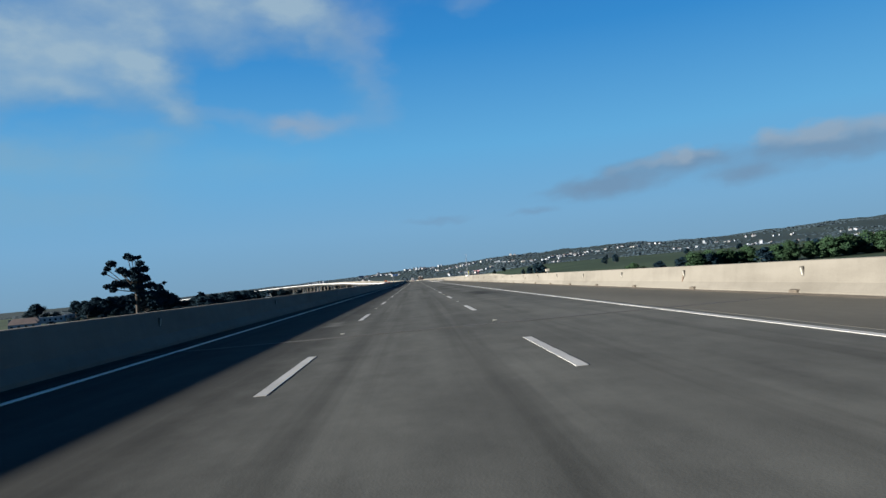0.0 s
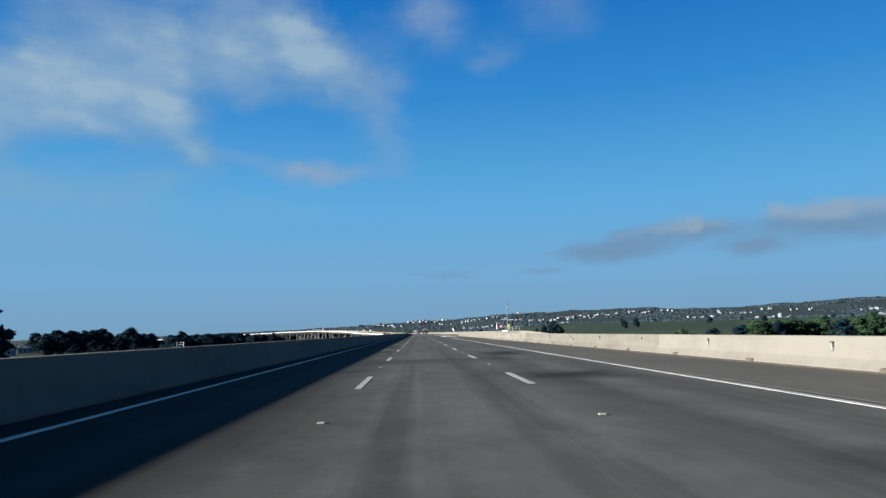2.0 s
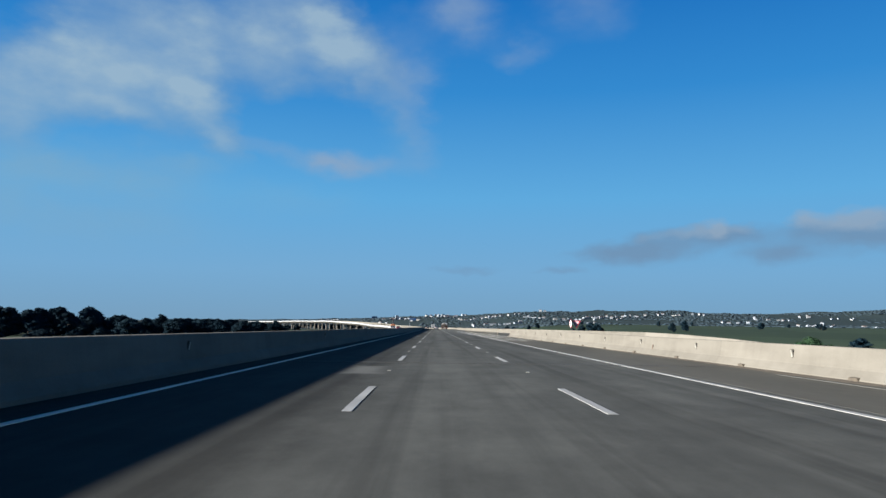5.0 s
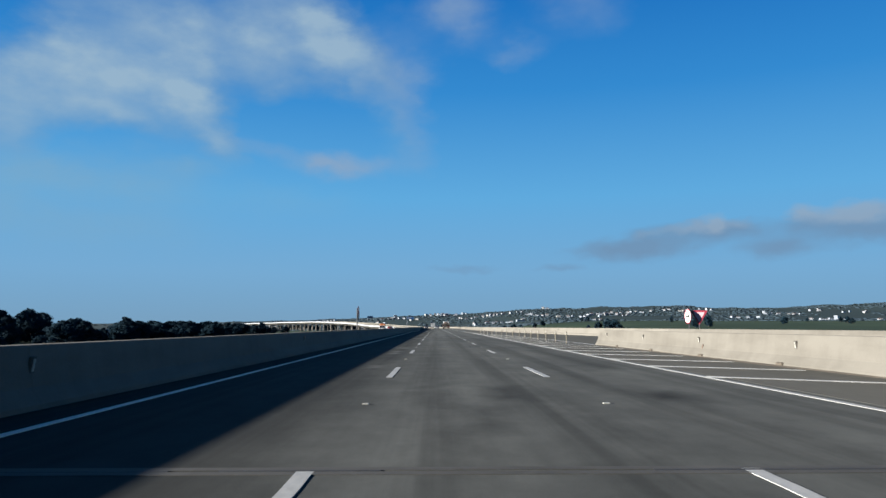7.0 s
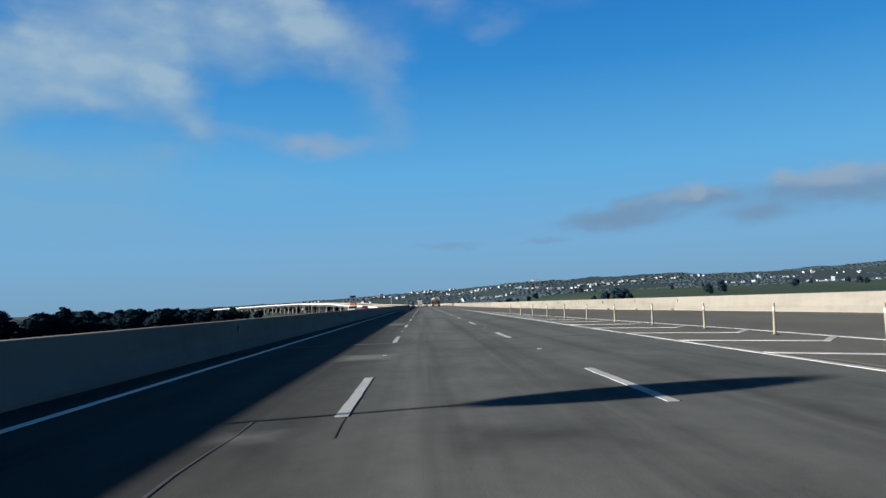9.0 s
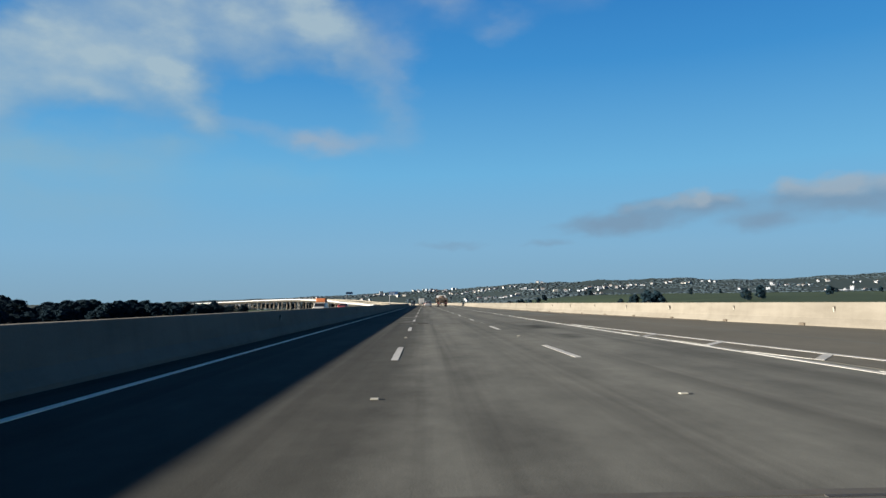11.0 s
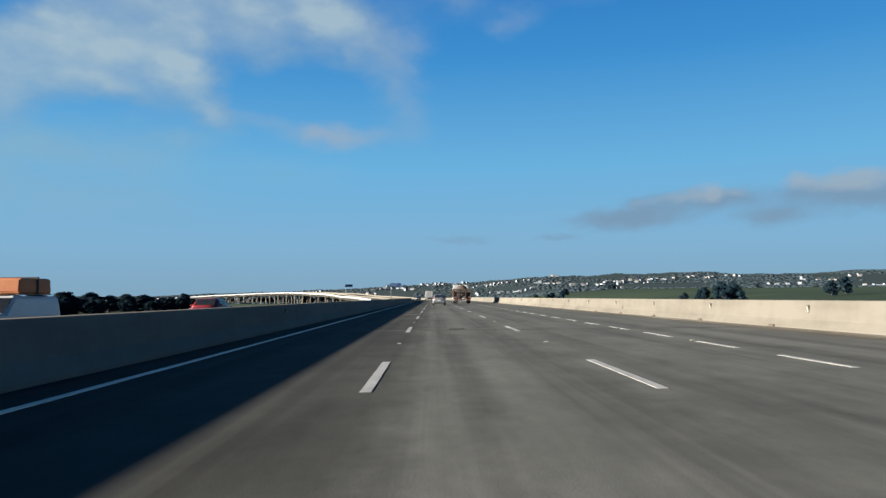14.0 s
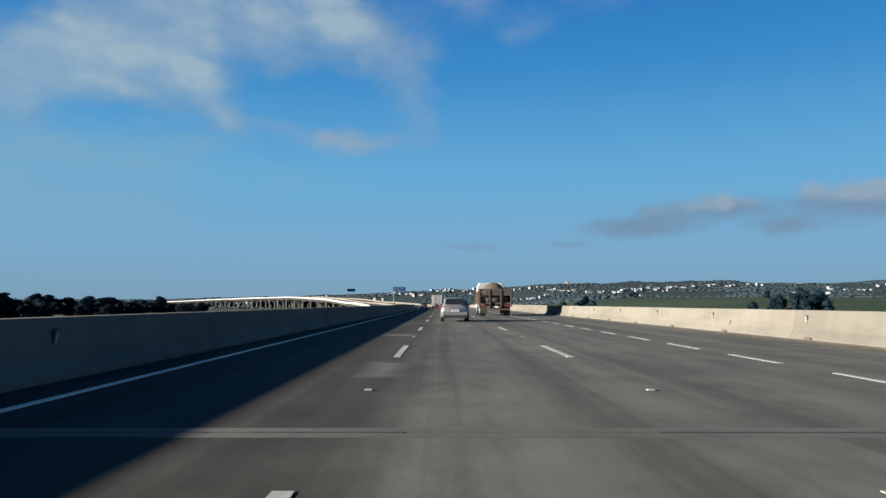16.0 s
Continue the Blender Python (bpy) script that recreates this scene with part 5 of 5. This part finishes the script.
# taller trees at the near edge of the wood, then the undergrowth that closes it
for i in range(16):
    LEFT_TREES.append((rnd.uniform(-152, -132), 548 + 6 * i + rnd.uniform(-3, 3), rnd.uniform(8.6, 10.6)))
FAR_WOOD = []
for i in range(54):
    FAR_WOOD.append((rnd.uniform(-178, -126), 430 + 7 * i + rnd.uniform(-3, 3), rnd.uniform(5.0, 6.8)))
for i in range(24):
    y = 800 + 8 * (i + rnd.random())
    FAR_WOOD.append((rnd.uniform(-190, -120) - (y - 800) * 0.3, y, rnd.uniform(5.4, 6.6)))
# trees behind the piers of the bend, and a low belt before its far end
for i in range(46):
    p = along(BEND + RADIUS * radians(13 + 0.85 * i), 36 + rnd.uniform(-6, 8))
    FAR_WOOD.append((p.x, p.y, p.z + rnd.uniform(1.8, 2.9)))
for i in range(20):
    p = along(BEND + RADIUS * radians(34 + 0.8 * i), -44 + rnd.uniform(-8, 8))
    FAR_WOOD.append((p.x, p.y, rnd.uniform(4.6, 6.4)))


def build_far_wood():
    """The undergrowth and the far belts of the wood, joined into one mass of trunks and leaves."""
    shapes = []
    for kind in (pine_a, pine_b, pine_c):
        for child in kind.children:
            me = child.data
            co, idx = np.empty(len(me.vertices) * 3, np.float32), np.empty(len(me.loops), np.int32)
            start = np.empty(len(me.polygons), np.int32)
            me.vertices.foreach_get("co", co)
            me.loops.foreach_get("vertex_index", idx)
            me.polygons.foreach_get("loop_start", start)
            shapes.append((kind, child.name.startswith("crown"), co.reshape(-1, 3), idx, start))
    cos, idxs, starts, slots = [], [], [], []
    nv = nl = 0
    for i, (x, y, tall) in enumerate(FAR_WOOD):
        kind = (pine_a, pine_b, pine_c)[i % 3]
        size = tall / TALL[kind]
        wide = size * rnd.uniform(1.15, 1.55)
        m = np.array(pose(x, y, height(x, y) - 0.1, 0, 0, rnd.uniform(0, 360)) @ Matrix.Diagonal((wide, wide, size, 1)))
        for own, leafy, co, idx, start in shapes:
            if own is kind:
                cos.append(co @ m[:3, :3].T + m[:3, 3])
                idxs.append(idx + nv)
                starts.append(start + nl)
                slots.append(np.full(len(start), int(leafy), np.int32))
                nv, nl = nv + len(co), nl + len(idx)
    me = bpy.data.meshes.new("far_wood")
    me.vertices.add(nv)
    me.vertices.foreach_set("co", np.concatenate(cos).astype(np.float32).ravel())
    me.loops.add(nl)
    me.loops.foreach_set("vertex_index", np.concatenate(idxs).astype(np.int32))
    me.polygons.add(sum(len(a) for a in starts))
    me.polygons.foreach_set("loop_start", np.concatenate(starts).astype(np.int32))
    me.materials.append(BARK)
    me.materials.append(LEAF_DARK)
    me.polygons.foreach_set("material_index", np.concatenate(slots))
    me.update(calc_edges=True)
    me.validate()
    tagged(put("far_wood", me, None), "dark undergrowth and low tree belts below the viaduct", "woods", kind="stuff")


build_far_wood()
for i, (x, y, tall) in enumerate(LEFT_TREES):
    plant((pine_a, pine_b, pine_c)[i % 3], x, y, tall, 1.15 if tall < 10.3 else 0.95)
RIGHT_TREES = [(110, 651, 10.0), (105, 655, 8.0), (114, 649, 9.4), (118, 656, 6.5), (100, 662, 6.0), (60, 740, 8), (66, 746, 7.5), (54, 750, 7), (190, 720, 8), (205, 735, 9),
               (119, 317, 6.2), (123, 315, 7.6), (127, 320, 7.2), (131, 316, 7.8), (110, 321, 5.2), (100, 326, 4.8)]
# a thicket beside the fields
for i in range(38):
    k = i / 37
    RIGHT_TREES.append((124 + 150 * k + rnd.uniform(-4, 4), 318 - 14 * k + rnd.uniform(-8, 8), rnd.uniform(6.4, 7.8) + 4.2 * k))
for i in range(24):
    RIGHT_TREES.append((rnd.uniform(60, 760), rnd.uniform(860, 1380), rnd.uniform(4.5, 8)))
for i, (x, y, tall) in enumerate(RIGHT_TREES):
    plant((green_a, green_b, pine_b, green_b)[i % 4] if y < 450 else (pine_a, pine_b)[i % 2], x, y, tall, 1.0 if y < 450 else 0.8)

# woods on the hills: one mass of low crowns
rnd = random.Random(21)
verts, faces = [], []
ico = bmesh.new()
bmesh.ops.create_icosphere(ico, subdivisions=1, radius=1.0)
ico.verts.ensure_lookup_table()
base_v = [v.co.copy() for v in ico.verts]
base_f = [tuple(v.index for v in f.verts) for f in ico.faces]
ico.free()
for i in range(21000):
    x = rnd.uniform(-900, 1750)
    y = rnd.uniform(1250, 2230)
    if noise.noise((x * 0.006, y * 0.006, 9.0)) < -0.12:
        continue
    r = rnd.uniform(2.6, 5.4)
    z = height(x, y)
    o = len(verts)
    for v in base_v:
        verts.append((x + v.x * r * rnd.uniform(0.75, 1.25), y + v.y * r, z + v.z * r * 0.28 * rnd.uniform(0.75, 1.3)))
    faces += [tuple(j + o for j in f) for f in base_f]
tagged(put("hill_woods", mesh_of("hill_woods", verts, faces, True), HAZY_SCRUB), "dark scrub and woods over the far hills, tinted with haze", "woods", kind="stuff")

# ---------------------------------------------------------------- houses on the hills


def make_house(label, w, d, storeys, wall, roof_mat, flat):
    t = thing("house", label, "house", pose(0, 0, -300), "houses on the hills")
    h = 2.9 * storeys
    part("wall", box(-w / 2, w / 2, -d / 2, d / 2, -3.0, h), wall, t)
    if flat:
        r = box(-w / 2 - 0.2, w / 2 + 0.2, -d / 2 - 0.2, d / 2 + 0.2, h, h + 0.5)
    else:
        r = bmesh.new()
        e = 0.5
        low = [r.verts.new(p) for p in ((-w / 2 - e, -d / 2 - e, h), (w / 2 + e, -d / 2 - e, h), (w / 2 + e, d / 2 + e, h), (-w / 2 - e, d / 2 + e, h))]
        a, b = r.verts.new((-w / 2 + 1.5, 0, h + d * 0.24)), r.verts.new((w / 2 - 1.5, 0, h + d * 0.24))
        for f in ((low[0], low[1], b, a), (low[2], low[3], a, b), (low[1], low[2], b), (low[3], low[0], a)):
            r.faces.new(f)
        r.faces.new(list(reversed(low)))
    part("roof", r, roof_mat, t)
    n = max(2, int(w / 3))
    for s in range(storeys):
        for k in range(n):
            x = -w / 2 + (k + 0.5) * w / n
            part("window", box(x - 0.6, x + 0.6, -d / 2 - 0.04, -d / 2 + 0.02, s * 2.9 + 0.9, s * 2.9 + 2.2), CARGLASS, t)
    return t


HOUSES = [make_house("white rendered house with a flat roof on the far hill", 13, 9, 2, WALLS[0], WALLS[0], True),
          make_house("white house with a clay tile roof on the far hill", 14, 9, 1, WALLS[0], ROOFS[0], False),
          make_house("cream house with a clay tile roof on the far hill", 12, 9, 2, WALLS[1], ROOFS[0], False),
          make_house("grey rendered house with a dark roof on the far hill", 16, 10, 1, WALLS[2], ROOFS[1], False),
          make_house("long pale building with a white roof on the far hill", 30, 12, 1, WALLS[0], WALLS[0], True),
          make_house("tall white apartment block on the far hill", 12, 11, 5, WALLS[0], ROOFS[1], True)]
rnd = random.Random(8)
placed = set()
# rows of houses that follow the slope
for c in range(46):
    if c < 34:
        cx, cy = -380 + 62 * c + rnd.uniform(-30, 30), rnd.choice((1560, 1680, 1800, 1900, 2010)) + rnd.uniform(-40, 40)
    else:
        cx, cy = -120 + 40 * (c - 34) + rnd.uniform(-15, 15), rnd.choice((1780, 1900, 2020, 2100)) + rnd.uniform(-40, 40)
    n = rnd.choice((2, 3, 5, 6, 8))
    for j in range(n):
        x, y = cx + (j - n / 2) * rnd.uniform(7, 15), cy + rnd.uniform(-22, 22)
        kind = rnd.choices(HOUSES, (5, 5, 4, 3, 1.2, 0.5))[0]
        k = rnd.uniform(0.34, 0.6)
        m = pose(x, y, height(x, y) + 0.8, 0, 0, rnd.uniform(-50, 50)) @ Matrix.Diagonal((k, k, k, 1))
        ob = kind if kind not in placed else copy_thing(kind, Matrix.Identity(4))
        placed.add(kind)
        ob.matrix_basis = m
# pale sheds among the trees beyond the oncoming carriageway
for x, y, k in ((-150, 290, 0.7), (-165, 320, 0.8), (-210, 420, 0.9), (-230, 520, 0.9), (-190, 640, 0.9), (-260, 760, 1.0), (-300, 900, 1.1), (-340, 980, 1.1)):
    ob = copy_thing(HOUSES[4 if k > 0.85 else 1], Matrix.Identity(4))
    ob.matrix_basis = pose(x, y, height(x, y) + 0.5, 0, 0, 20) @ Matrix.Diagonal((k, k, k, 1))
    ob["label"] = "low pale shed among trees below the road"
    ob["group"] = "sheds below the road"
